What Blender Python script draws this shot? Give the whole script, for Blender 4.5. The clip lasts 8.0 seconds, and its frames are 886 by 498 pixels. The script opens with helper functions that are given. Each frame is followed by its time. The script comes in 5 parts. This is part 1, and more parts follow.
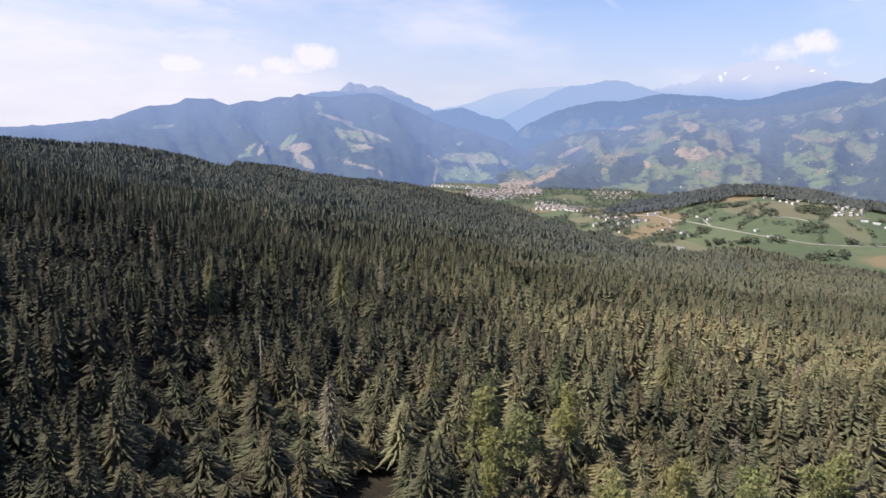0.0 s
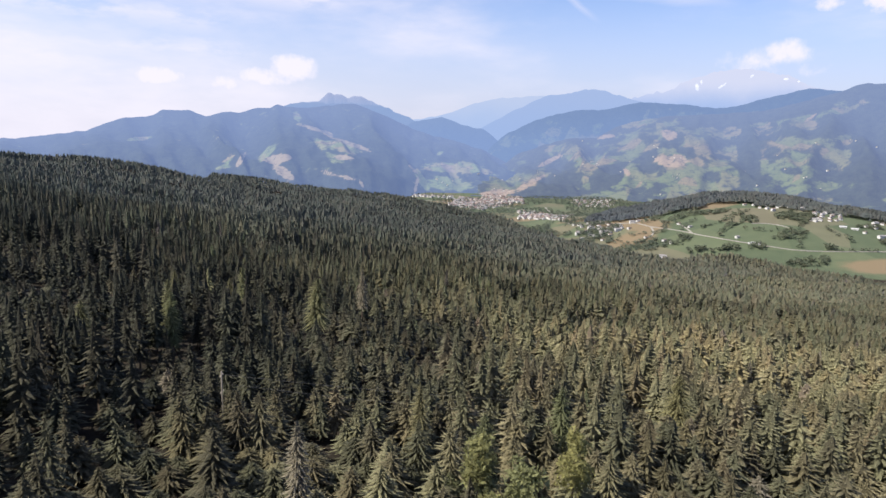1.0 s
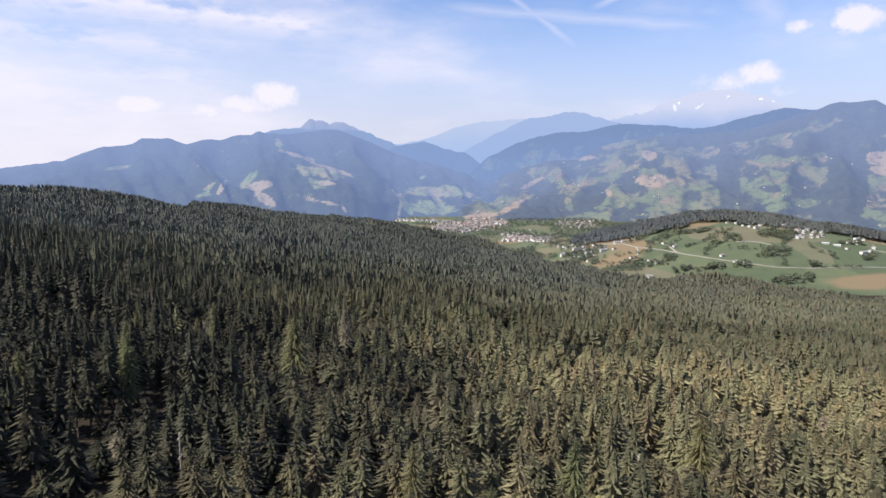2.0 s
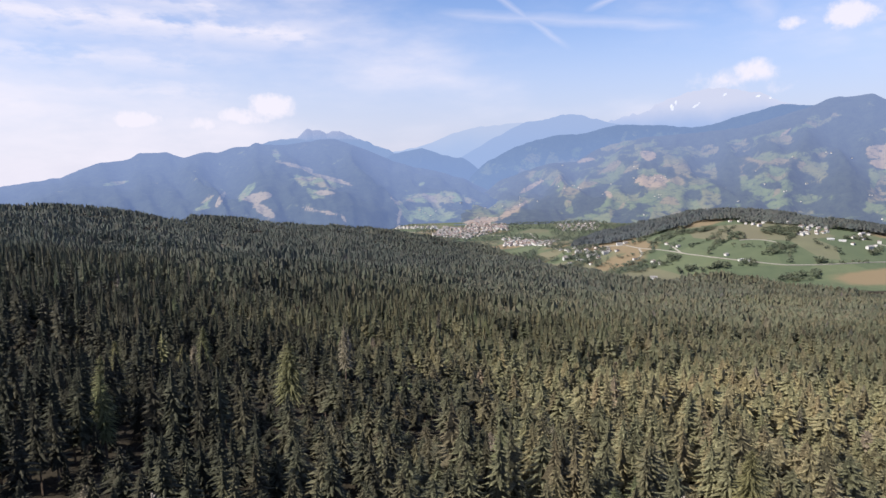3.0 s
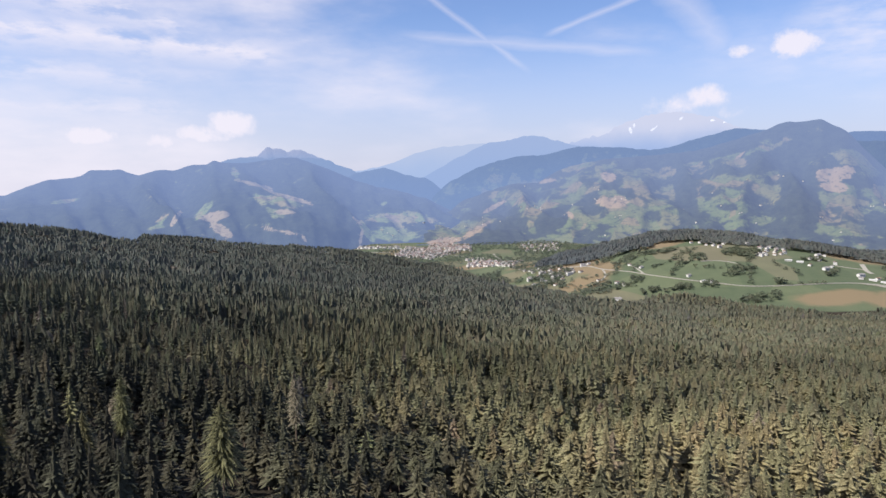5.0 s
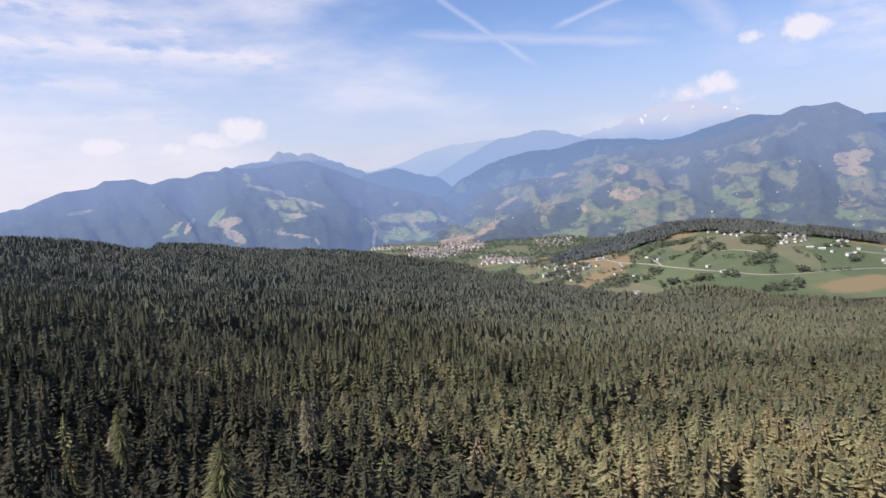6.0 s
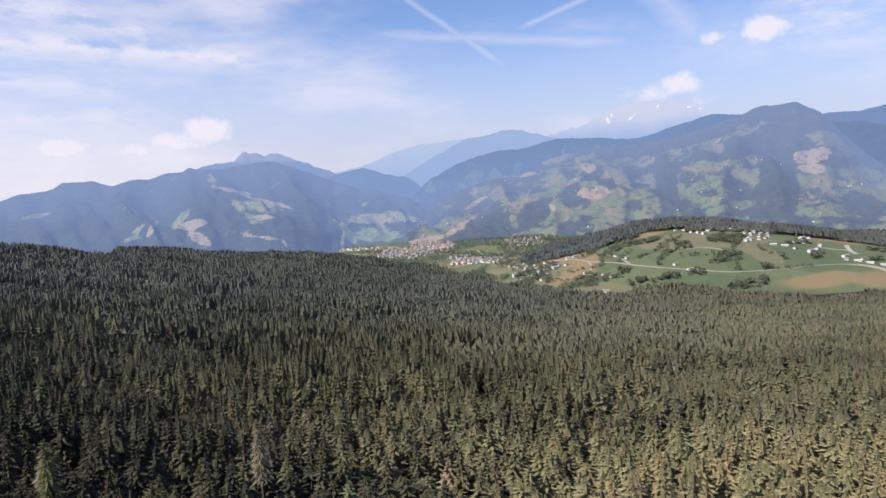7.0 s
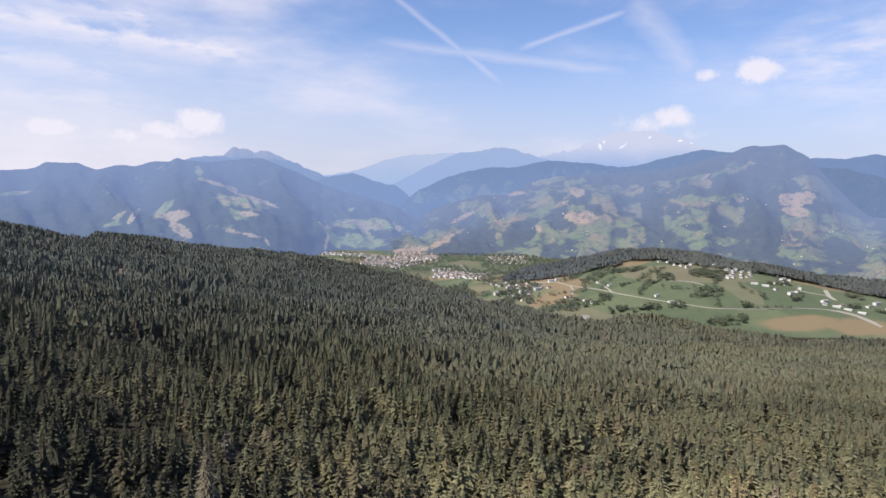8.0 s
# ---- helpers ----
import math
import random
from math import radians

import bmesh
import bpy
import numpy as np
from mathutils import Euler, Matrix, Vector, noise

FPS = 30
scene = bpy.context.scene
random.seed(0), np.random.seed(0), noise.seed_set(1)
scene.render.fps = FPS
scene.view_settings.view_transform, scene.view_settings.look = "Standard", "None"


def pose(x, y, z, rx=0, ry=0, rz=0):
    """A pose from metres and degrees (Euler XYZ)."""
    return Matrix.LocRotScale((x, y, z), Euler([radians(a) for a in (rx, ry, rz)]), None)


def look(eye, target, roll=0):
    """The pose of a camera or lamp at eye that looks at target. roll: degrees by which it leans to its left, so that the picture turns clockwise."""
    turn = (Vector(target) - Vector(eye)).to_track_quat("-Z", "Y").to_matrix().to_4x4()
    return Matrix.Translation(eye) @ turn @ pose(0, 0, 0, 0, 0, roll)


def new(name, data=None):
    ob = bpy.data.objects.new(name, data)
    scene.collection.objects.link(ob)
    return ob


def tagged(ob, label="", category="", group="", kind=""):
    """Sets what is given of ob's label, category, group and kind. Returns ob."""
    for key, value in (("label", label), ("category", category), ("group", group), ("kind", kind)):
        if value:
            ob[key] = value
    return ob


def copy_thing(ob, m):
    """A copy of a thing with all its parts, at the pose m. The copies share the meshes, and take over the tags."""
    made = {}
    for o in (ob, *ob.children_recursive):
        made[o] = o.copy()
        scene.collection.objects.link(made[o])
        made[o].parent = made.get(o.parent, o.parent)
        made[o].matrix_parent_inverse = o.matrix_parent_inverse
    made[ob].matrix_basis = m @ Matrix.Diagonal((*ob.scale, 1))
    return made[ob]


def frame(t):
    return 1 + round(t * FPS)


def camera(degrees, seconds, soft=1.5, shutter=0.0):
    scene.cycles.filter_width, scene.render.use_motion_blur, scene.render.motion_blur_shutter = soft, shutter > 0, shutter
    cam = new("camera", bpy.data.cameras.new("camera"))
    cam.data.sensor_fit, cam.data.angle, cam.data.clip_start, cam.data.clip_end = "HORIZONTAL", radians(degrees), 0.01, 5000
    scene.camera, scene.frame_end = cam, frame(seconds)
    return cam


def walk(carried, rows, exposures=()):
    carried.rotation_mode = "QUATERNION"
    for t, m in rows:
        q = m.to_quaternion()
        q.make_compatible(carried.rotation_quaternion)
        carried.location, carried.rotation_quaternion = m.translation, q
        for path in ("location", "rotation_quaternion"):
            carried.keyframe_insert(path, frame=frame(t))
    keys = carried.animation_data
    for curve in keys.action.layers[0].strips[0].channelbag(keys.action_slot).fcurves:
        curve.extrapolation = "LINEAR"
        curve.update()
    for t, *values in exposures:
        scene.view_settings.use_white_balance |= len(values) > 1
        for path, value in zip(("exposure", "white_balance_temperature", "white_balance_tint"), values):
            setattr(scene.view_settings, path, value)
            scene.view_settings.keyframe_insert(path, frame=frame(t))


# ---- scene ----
# camera: a flight of about 14 m/s over the forest; seconds, eye, target, roll
PATH = [
    (0, (0.00, 0.00, 280.00), (0.00, 98.11, 260.65), 2.00),
    (0.5, (-0.36, 8.48, 279.63), (1.16, 106.65, 260.64), 1.75),
    (1, (-0.75, 15.90, 279.22), (2.09, 114.27, 261.45), 1.56),
    (1.5, (-1.06, 24.14, 278.84), (3.36, 122.79, 263.06), 1.26),
    (1.7, (-1.33, 27.23, 278.46), (3.56, 125.99, 263.49), 1.09),
    (2.8, (-2.05, 43.54, 278.42), (3.21, 142.52, 265.23), -0.86),
    (3, (-2.20, 46.80, 278.43), (3.02, 145.80, 265.31), -1.03),
    (3.5, (-2.58, 54.50, 278.24), (4.15, 153.54, 266.17), -1.54),
    (4, (-2.60, 60.83, 278.33), (6.39, 159.74, 266.70), -2.22),
    (4.5, (-2.55, 67.94, 278.31), (8.95, 166.64, 267.07), -1.72),
    (5, (-2.41, 74.86, 278.42), (8.82, 173.71, 268.30), -0.60),
    (5.2, (-2.40, 77.84, 278.19), (8.18, 176.81, 268.51), -0.42),
    (6.3, (-1.19, 92.27, 279.20), (8.58, 191.21, 268.41), -3.64),
    (6.5, (-0.52, 94.81, 279.37), (10.23, 193.62, 268.36), -4.07),
    (7, (0.41, 100.73, 279.80), (14.25, 199.20, 269.17), -3.02),
    (7.5, (1.19, 106.65, 280.38), (17.61, 204.82, 270.77), 0.04),
    (8, (1.62, 111.98, 280.93), (18.05, 210.23, 272.16), 1.86),
]
cam = camera(70.0, 8.0, soft=1.5)
walk(cam, [(t, look(eye, target, roll)) for t, eye, target, roll in PATH], exposures=[(0.0, 0.8), (2.0, 0.77), (4.0, 0.7), (8.0, 0.67)])

# ---------------------------------------------------------------- small helpers
PLAN = 1.4  # metres to one unit of the plan in which the land is laid out
UP = 200.0 * PLAN  # the camera's height over the valley floor


def smooth(a, b, v):
    t = np.clip((v - a) / (b - a), 0, 1)
    return t * t * (3 - 2 * t)


def lattice(ix, iy, seed):
    h = np.sin(ix * 127.1 + iy * 311.7 + seed * 74.7) * 43758.5453
    return h - np.floor(h)


def value_noise(x, y, seed=0):
    ix, iy = np.floor(x), np.floor(y)
    fx, fy = x - ix, y - iy
    fx, fy = fx * fx * (3 - 2 * fx), fy * fy * (3 - 2 * fy)
    a, b = lattice(ix, iy, seed), lattice(ix + 1, iy, seed)
    c, d = lattice(ix, iy + 1, seed), lattice(ix + 1, iy + 1, seed)
    return (a + (b - a) * fx) * (1 - fy) + (c + (d - c) * fx) * fy


def fbm(x, y, octaves=4, seed=0):
    total, amp = 0.0, 0.5
    for k in range(octaves):
        total = total + amp * value_noise(x * 2**k, y * 2**k, seed + 13 * k)
        amp *= 0.5
    return total / (1 - 0.5**octaves)


def mesh_of(name, verts, faces, mats, smooth_faces=False, attrs=None, slots=None):
    """A mesh from numpy arrays: faces is an (n, 3) or (n, 4) array; attrs are floats by vertex."""
    me = bpy.data.meshes.new(name)
    verts, faces = np.asarray(verts, np.float32), np.asarray(faces, np.int32)
    n, k = faces.shape
    me.vertices.add(len(verts))
    me.vertices.foreach_set("co", verts.ravel())
    me.loops.add(n * k)
    me.loops.foreach_set("vertex_index", faces.ravel())
    me.polygons.add(n)
    me.polygons.foreach_set("loop_start", np.arange(0, n * k, k, dtype=np.int32))
    if slots is not None:
        me.polygons.foreach_set("material_index", np.asarray(slots, np.int32))
    me.polygons.foreach_set("use_smooth", np.full(n, smooth_faces))
    for key, values in (attrs or {}).items():
        me.attributes.new(key, "FLOAT", "POINT").data.foreach_set("value", np.asarray(values, np.float32))
    for m in mats:
        me.materials.append(m)
    me.update(calc_edges=True)
    return me


def part(name, me, parent, label=""):
    ob = new(name, me)
    ob.parent = parent
    return tagged(ob, label)


# ---------------------------------------------------------------- materials
class Graph:
    """Short writing for shader nodes."""

    def __init__(self, tree):
        self.tree = tree

    def make(self, kind):
        return self.tree.nodes.new(kind)

    def link(self, value, socket):
        if isinstance(value, bpy.types.NodeSocket):
            self.tree.links.new(value, socket)
        elif value is not None:
            socket.default_value = value

    def math(self, op, a, b=None, c=None, clamp=False):
        n = self.make("ShaderNodeMath")
        n.operation, n.use_clamp = op, clamp
        for value, socket in zip((a, b, c), n.inputs):
            self.link(value, socket)
        return n.outputs[0]

    def vec(self, op, a, b=None):
        n = self.make("ShaderNodeVectorMath")
        n.operation = op
        self.link(a, n.inputs[0])
        self.link(b, n.inputs[1])
        return n.outputs["Value"] if op in ("DOT_PRODUCT", "LENGTH", "DISTANCE") else n.outputs[0]

    def noise(self, vector, scale, detail=4.0, rough=0.55):
        n = self.make("ShaderNodeTexNoise")
        self.link(vector, n.inputs["Vector"])
        n.inputs["Scale"].default_value, n.inputs["Detail"].default_value, n.inputs["Roughness"].default_value = scale, detail, rough
        return n.outputs[0]

    def ramp(self, value, stops):
        n = self.make("ShaderNodeValToRGB")
        e = n.color_ramp.elements
        while len(e) < len(stops):
            e.new(0.5)
        for k, (at, colour) in enumerate(stops):
            e[k].position = at
            e[k].color = (*colour, 1) if not isinstance(colour, float) else (colour, colour, colour, 1)
        self.link(value, n.inputs[0])
        return n.outputs[0]

    def mix(self, fac, a, b, blend="MIX"):
        n = self.make("ShaderNodeMixRGB")
        n.blend_type = blend
        self.link(fac, n.inputs[0])
        for value, socket in ((a, n.inputs[1]), (b, n.inputs[2])):
            self.link((*value, 1) if isinstance(value, tuple) and len(value) == 3 else value, socket)
        return n.outputs[0]

    def smoothstep(self, a, b, value):
        n = self.make("ShaderNodeMapRange")
        n.interpolation_type = "SMOOTHSTEP"
        self.link(value, n.inputs["Value"])
        self.link(a, n.inputs["From Min"])
        self.link(b, n.inputs["From Max"])
        return n.outputs[0]

    def attribute(self, name):
        n = self.make("ShaderNodeAttribute")
        n.attribute_name = name
        return n.outputs["Fac"]

    def position(self):
        return self.make("ShaderNodeNewGeometry").outputs["Position"]

    def bump(self, height, strength, distance):
        n = self.make("ShaderNodeBump")
        self.link(height, n.inputs["Height"])
        n.inputs["Strength"].default_value, n.inputs["Distance"].default_value = strength, distance
        return n.outputs[0]


def material(name, rough=0.9):
    m = bpy.data.materials.new(name)
    m.use_nodes = True
    g = Graph(m.node_tree)
    shader = m.node_tree.nodes["Principled BSDF"]
    shader.inputs["Roughness"].default_value = rough
    shader.inputs["Specular IOR Level"].default_value = 0.25
    return m, g, shader


# ---------------------------------------------------------------- world, sun, exposure
SUN_BEARING, SUN_HEIGHT = -108.0, 47.0  # degrees clockwise from +y, degrees up


def bearing(az, el=0.0):
    """A direction: degrees to the right of +y, degrees up."""
    a, e = radians(az), radians(el)
    return Vector((math.sin(a) * math.cos(e), math.cos(a) * math.cos(e), math.sin(e)))


sun = new("sun", bpy.data.lights.new("sun", "SUN"))
sun.data.energy, sun.data.angle, sun.data.color = 5.0, radians(0.6), (1.0, 0.93, 0.82)
sun.matrix_world = look(bearing(SUN_BEARING, SUN_HEIGHT) * 100, (0, 0, 0))

world = bpy.data.worlds.new("sky")
scene.world = world
world.use_nodes = True
wg = Graph(world.node_tree)
background = world.node_tree.nodes["Background"]
sky = wg.make("ShaderNodeTexSky")
sky.sky_type = "NISHITA"
sky.sun_disc = False
sky.sun_elevation, sky.sun_rotation = radians(SUN_HEIGHT), radians(SUN_BEARING)
sky.altitude, sky.air_density, sky.dust_density, sky.ozone_density = 1000, 1.0, 1.5, 1.0
way = wg.make("ShaderNodeTexCoord").outputs["Generated"]


def soft_disc(az, el, wide, tall):
    """1 at a spot of the sky, falling to 0 round it; half-widths in degrees."""
    centre = bearing(az, el)
    side = bearing(az + 90)
    over = side.cross(centre) * -1
    u = wg.math("DIVIDE", wg.vec("DOT_PRODUCT", way, tuple(side)), math.sin(radians(wide)))
    v = wg.math("DIVIDE", wg.vec("DOT_PRODUCT", way, tuple(over)), math.sin(radians(tall)))
    r2 = wg.math("ADD", wg.math("MULTIPLY", u, u), wg.math("MULTIPLY", v, v))
    ahead = wg.math("GREATER_THAN", wg.vec("DOT_PRODUCT", way, tuple(centre)), 0.0)
    return wg.math("MULTIPLY", wg.math("SUBTRACT", 1.0, r2, clamp=True), ahead)


def trail(a, b, wide, strength):
    """A contrail along the arc from a to b (bearing, height in degrees)."""
    pa, pb = bearing(*a), bearing(*b)
    across = pa.cross(pb).normalized()
    along = (pb - pa).normalized()
    mid, half = (pa + pb).normalized(), (pb - pa).length / 2
    d = wg.math("ABSOLUTE", wg.math("ADD", wg.vec("DOT_PRODUCT", way, tuple(across)), wg.math("MULTIPLY", wg.math("SUBTRACT", wisps_fine, 0.5), radians(wide) * 1.1)))
    band = wg.math("SUBTRACT", 1.0, wg.math("DIVIDE", d, radians(wide)), clamp=True)
    s = wg.math("ABSOLUTE", wg.math("SUBTRACT", wg.vec("DOT_PRODUCT", way, tuple(along)), mid.dot(along)))
    ends = wg.smoothstep(half, half * 0.6, s)
    ahead = wg.math("GREATER_THAN", wg.vec("DOT_PRODUCT", way, tuple(mid)), 0.0)
    return wg.math("MULTIPLY", wg.math("MULTIPLY", wg.math("MULTIPLY", band, ends), ahead), strength)


stretched = wg.vec("MULTIPLY", way, (1.0, 1.0, 3.2))
wisps_broad = wg.noise(stretched, 3.2, 6.0, 0.55)
wisps_fine = wg.noise(stretched, 14.0, 5.0, 0.6)
puffs = wg.noise(way, 30.0, 7.0, 0.65)
height = wg.make("ShaderNodeSeparateXYZ")
wg.link(way, height.inputs[0])
side_white = wg.smoothstep(0.35, -0.75, height.outputs["X"])  # thicker cirrus towards the sun
cover = wg.math("ADD", wg.math("MULTIPLY", wisps_broad, 1.0), wg.math("MULTIPLY", side_white, 0.26))
cirrus = wg.math("MULTIPLY", wg.smoothstep(0.45, 1.02, cover), wg.smoothstep(-0.2, 0.65, wisps_fine))
low = wg.math("MULTIPLY", wg.smoothstep(0.26, 0.02, height.outputs["Z"]), 0.84)
clouds = cirrus
for az, el, wide, tall, gain in [(34.9, 10.5, 2.6, 1.5, 1.3), (31.2, 10.35, 1.6, 0.8, 1.1), (29.0, 6.9, 2.4, 1.3, 1.2), (26.3, 6.4, 3.0, 1.3, 0.9), (28.0, 5.7, 5.0, 1.1, 0.6),
                                 (-11.6, 5.2, 2.8, 1.5, 1.6), (-13.6, 4.4, 3.6, 1.1, 1.25), (-22.4, 4.1, 3.0, 1.0, 1.5), (-28.0, 5.0, 5.0, 1.8, 0.7), (-17.5, 3.7, 2.2, 0.9, 1.1)]:
    spot = soft_disc(az, el, wide, tall)
    ragged = wg.smoothstep(0.15, 1.3, wg.math("ADD", wg.math("MULTIPLY", spot, gain), wg.math("MULTIPLY", wg.math("SUBTRACT", puffs, 0.55), 2.5)))
    clouds = wg.math("MAXIMUM", clouds, wg.math("MULTIPLY", ragged, wg.smoothstep(0.0, 0.35, spot)))
for a, b, wide, strength in [((3.0, 17.5), (14.8, 9.3), 0.36, 0.3), ((1.0, 12.9), (26.5, 10.5), 0.65, 0.31), ((15.0, 12.4), (25.5, 15.8), 0.35, 0.36), ((24.5, 17.0), (30.8, 10.0), 1.6, 0.3)]:
    clouds = wg.math("MAXIMUM", clouds, trail(a, b, wide, strength))
for a, b, wide, strength in [((-38.0, 11.4), (-3.0, 10.4), 2.3, 0.85), ((-40.0, 15.0), (-10.0, 12.0), 3.2, 0.75), ((-40.0, 8.6), (-14.0, 8.4), 1.8, 0.6), ((-42.0, 5.4), (-12.0, 6.2), 1.8, 0.55)]:
    clouds = wg.math("MAXIMUM", clouds, wg.math("MULTIPLY", trail(a, b, wide, strength), wg.smoothstep(0.25, 0.6, wisps_fine)))  # cirrus streaks
veil = wg.math("MULTIPLY", wg.math("MULTIPLY", soft_disc(42.5, 11.0, 9.5, 4.5), wg.smoothstep(0.2, 0.75, wisps_fine)), 0.75)  # thin cirrus beside the puffs
clouds = wg.math("MINIMUM", wg.math("MAXIMUM", clouds, veil), 0.9)
cloud_light = (8.9, 8.5, 9.5, 1)
tinted = wg.mix(1.0, sky.outputs[0], (1.30, 1.38, 1.70, 1), "MULTIPLY")
painted = wg.mix(clouds, wg.mix(low, tinted, wg.mix(side_white, (5.75, 6.0, 7.7, 1), (7.4, 7.35, 8.8, 1))), cloud_light)
wg.link(painted, background.inputs["Color"])
background.inputs["Strength"].default_value = 0.064

# ---------------------------------------------------------------- surfaces


def foliage(name, tint=None, cast=(1.03, 1.02, 1.0), airy=0.63, vary=0.34, grainy=1.0, soft=0.26, fine=4.2):
    """Needles or leaves that let some light through; tint picks the tone, by tree where none is given."""
    m, g, s = material(name, 0.75)
    if tint is None:
        pick = g.attribute("tint")
    else:
        pick = g.math("ADD", tint, g.math("MULTIPLY", g.math("SUBTRACT", g.make("ShaderNodeObjectInfo").outputs["Random"], 0.5), vary))
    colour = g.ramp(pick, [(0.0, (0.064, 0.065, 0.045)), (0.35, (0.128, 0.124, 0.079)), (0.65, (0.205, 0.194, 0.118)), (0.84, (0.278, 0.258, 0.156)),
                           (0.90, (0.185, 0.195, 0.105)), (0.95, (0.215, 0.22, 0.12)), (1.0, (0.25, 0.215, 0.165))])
    grain = g.noise(g.position(), 2.6, 4.0, 0.7)
    colour = g.mix(1.0, colour, g.ramp(grain, [(0.3, (1 - 0.5 * grainy,) * 3), (0.7, (1 + 0.5 * grainy, 1 + 0.47 * grainy, 1 + 0.4 * grainy))]), "MULTIPLY")
    colour = g.mix(1.0, colour, g.ramp(g.attribute("tip"), [(0.0, (0.50, 0.50, 0.52)), (1.0, (1.22, 1.21, 1.18))]), "MULTIPLY")  # pale young shoots, and crown shade painted darker towards the stem
    hue = g.attribute("hue") if tint is None else g.math("FRACT", g.math("MULTIPLY", g.make("ShaderNodeObjectInfo").outputs["Random"], 7.31))
    colour = g.mix(1.0, colour, g.ramp(hue, [(0.0, (0.93, 1.0, 1.0)), (0.35, (0.97, 1.01, 0.99)), (0.6, (1.02, 0.99, 1.02)), (0.85, (1.06, 1.01, 0.94)), (1.0, (1.08, 0.97, 1.0))]), "MULTIPLY")
    colour = g.mix(1.0, colour, cast, "MULTIPLY")
    colour = g.mix(g.attribute("haze_tint"), colour, g.mix(1.0, colour, (0.78, 0.89, 1.28), "MULTIPLY"))  # distance haze put into the needles' colour as blue
    g.link(colour, s.inputs["Base Color"])
    through_light = g.make("ShaderNodeBsdfTranslucent")
    g.link(colour, through_light.inputs["Color"])
    both = g.make("ShaderNodeMixShader")
    both.inputs[0].default_value = soft
    g.link(s.outputs[0], both.inputs[1])
    g.link(through_light.outputs[0], both.inputs[2])
    g.link(g.bump(g.noise(g.position(), 5.0, 3.0, 0.7), 0.8, 0.35), s.inputs["Normal"])
    if airy:
        gap = g.make("ShaderNodeBsdfTransparent")
        lace = g.make("ShaderNodeMixShader")
        g.link(g.math("GREATER_THAN", g.noise(g.position(), fine, 3.0, 0.7), airy), lace.inputs[0])
        g.link(both.outputs[0], lace.inputs[1])
        g.link(gap.outputs[0], lace.inputs[2])
        both = lace
    g.link(both.outputs[0], m.node_tree.nodes["Material Output"].inputs["Surface"])
    return m


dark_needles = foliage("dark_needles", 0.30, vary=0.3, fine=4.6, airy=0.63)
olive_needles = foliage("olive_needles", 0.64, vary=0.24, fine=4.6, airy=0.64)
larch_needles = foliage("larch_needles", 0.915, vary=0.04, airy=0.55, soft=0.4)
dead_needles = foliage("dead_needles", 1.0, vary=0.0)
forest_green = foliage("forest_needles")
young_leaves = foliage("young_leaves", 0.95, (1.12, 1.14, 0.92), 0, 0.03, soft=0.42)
# far woods: distance haze put into the colour as a blue cast
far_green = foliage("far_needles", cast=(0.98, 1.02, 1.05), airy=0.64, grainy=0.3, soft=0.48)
hazed_green = foliage("hazed_green_needles", None, (0.86, 0.97, 1.36), 0)
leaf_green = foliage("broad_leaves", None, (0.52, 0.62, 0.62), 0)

bark, g, s = material("bark", 0.95)
g.link(g.ramp(g.noise(g.position(), 6.0), [(0.3, (0.06, 0.045, 0.035)), (0.7, (0.17, 0.13, 0.10))]), s.inputs["Base Color"])

soil, g, s = material("forest_floor_and_fields", 1.0)
p = g.position()
floor_colour = g.ramp(g.noise(p, 0.12, 6.0), [(0.3, (0.014, 0.011, 0.008)), (0.6, (0.028, 0.022, 0.014)), (0.8, (0.055, 0.043, 0.03))])
cells = g.make("ShaderNodeTexVoronoi")
g.link(g.vec("MULTIPLY", g.vec("ADD", p, g.vec("MULTIPLY", (1, 1, 0), g.make("ShaderNodeTexNoise").outputs[1])), (1, 1, 0)), cells.inputs["Vector"])
cells.inputs["Scale"].default_value = 0.0075
field_tint = g.make("ShaderNodeSeparateXYZ")
g.link(cells.outputs["Color"], field_tint.inputs[0])
field_colour = g.ramp(field_tint.outputs[0], [(0.0, (0.053, 0.073, 0.044)), (0.3, (0.070, 0.091, 0.053)), (0.55, (0.088, 0.106, 0.062)), (0.75, (0.112, 0.116, 0.074)), (0.9, (0.135, 0.117, 0.082))])
field_colour = g.mix(0.35, field_colour, g.ramp(g.noise(p, 0.035, 5.0), [(0.3, (0.050, 0.068, 0.040)), (0.7, (0.094, 0.108, 0.062))]))
field_colour = g.mix(g.smoothstep(0.35, 0.65, g.math("ADD", g.attribute("dry"), g.math("MULTIPLY", g.math("SUBTRACT", g.noise(p, 0.02, 4.0), 0.5), 0.6))), field_colour, (0.152, 0.118, 0.074))
g.link(g.mix(g.smoothstep(0.4, 0.6, g.attribute("meadow")), floor_colour, field_colour), s.inputs["Base Color"])
g.link(g.bump(g.noise(p, 0.5, 5.0), 0.5, 1.0), s.inputs["Normal"])


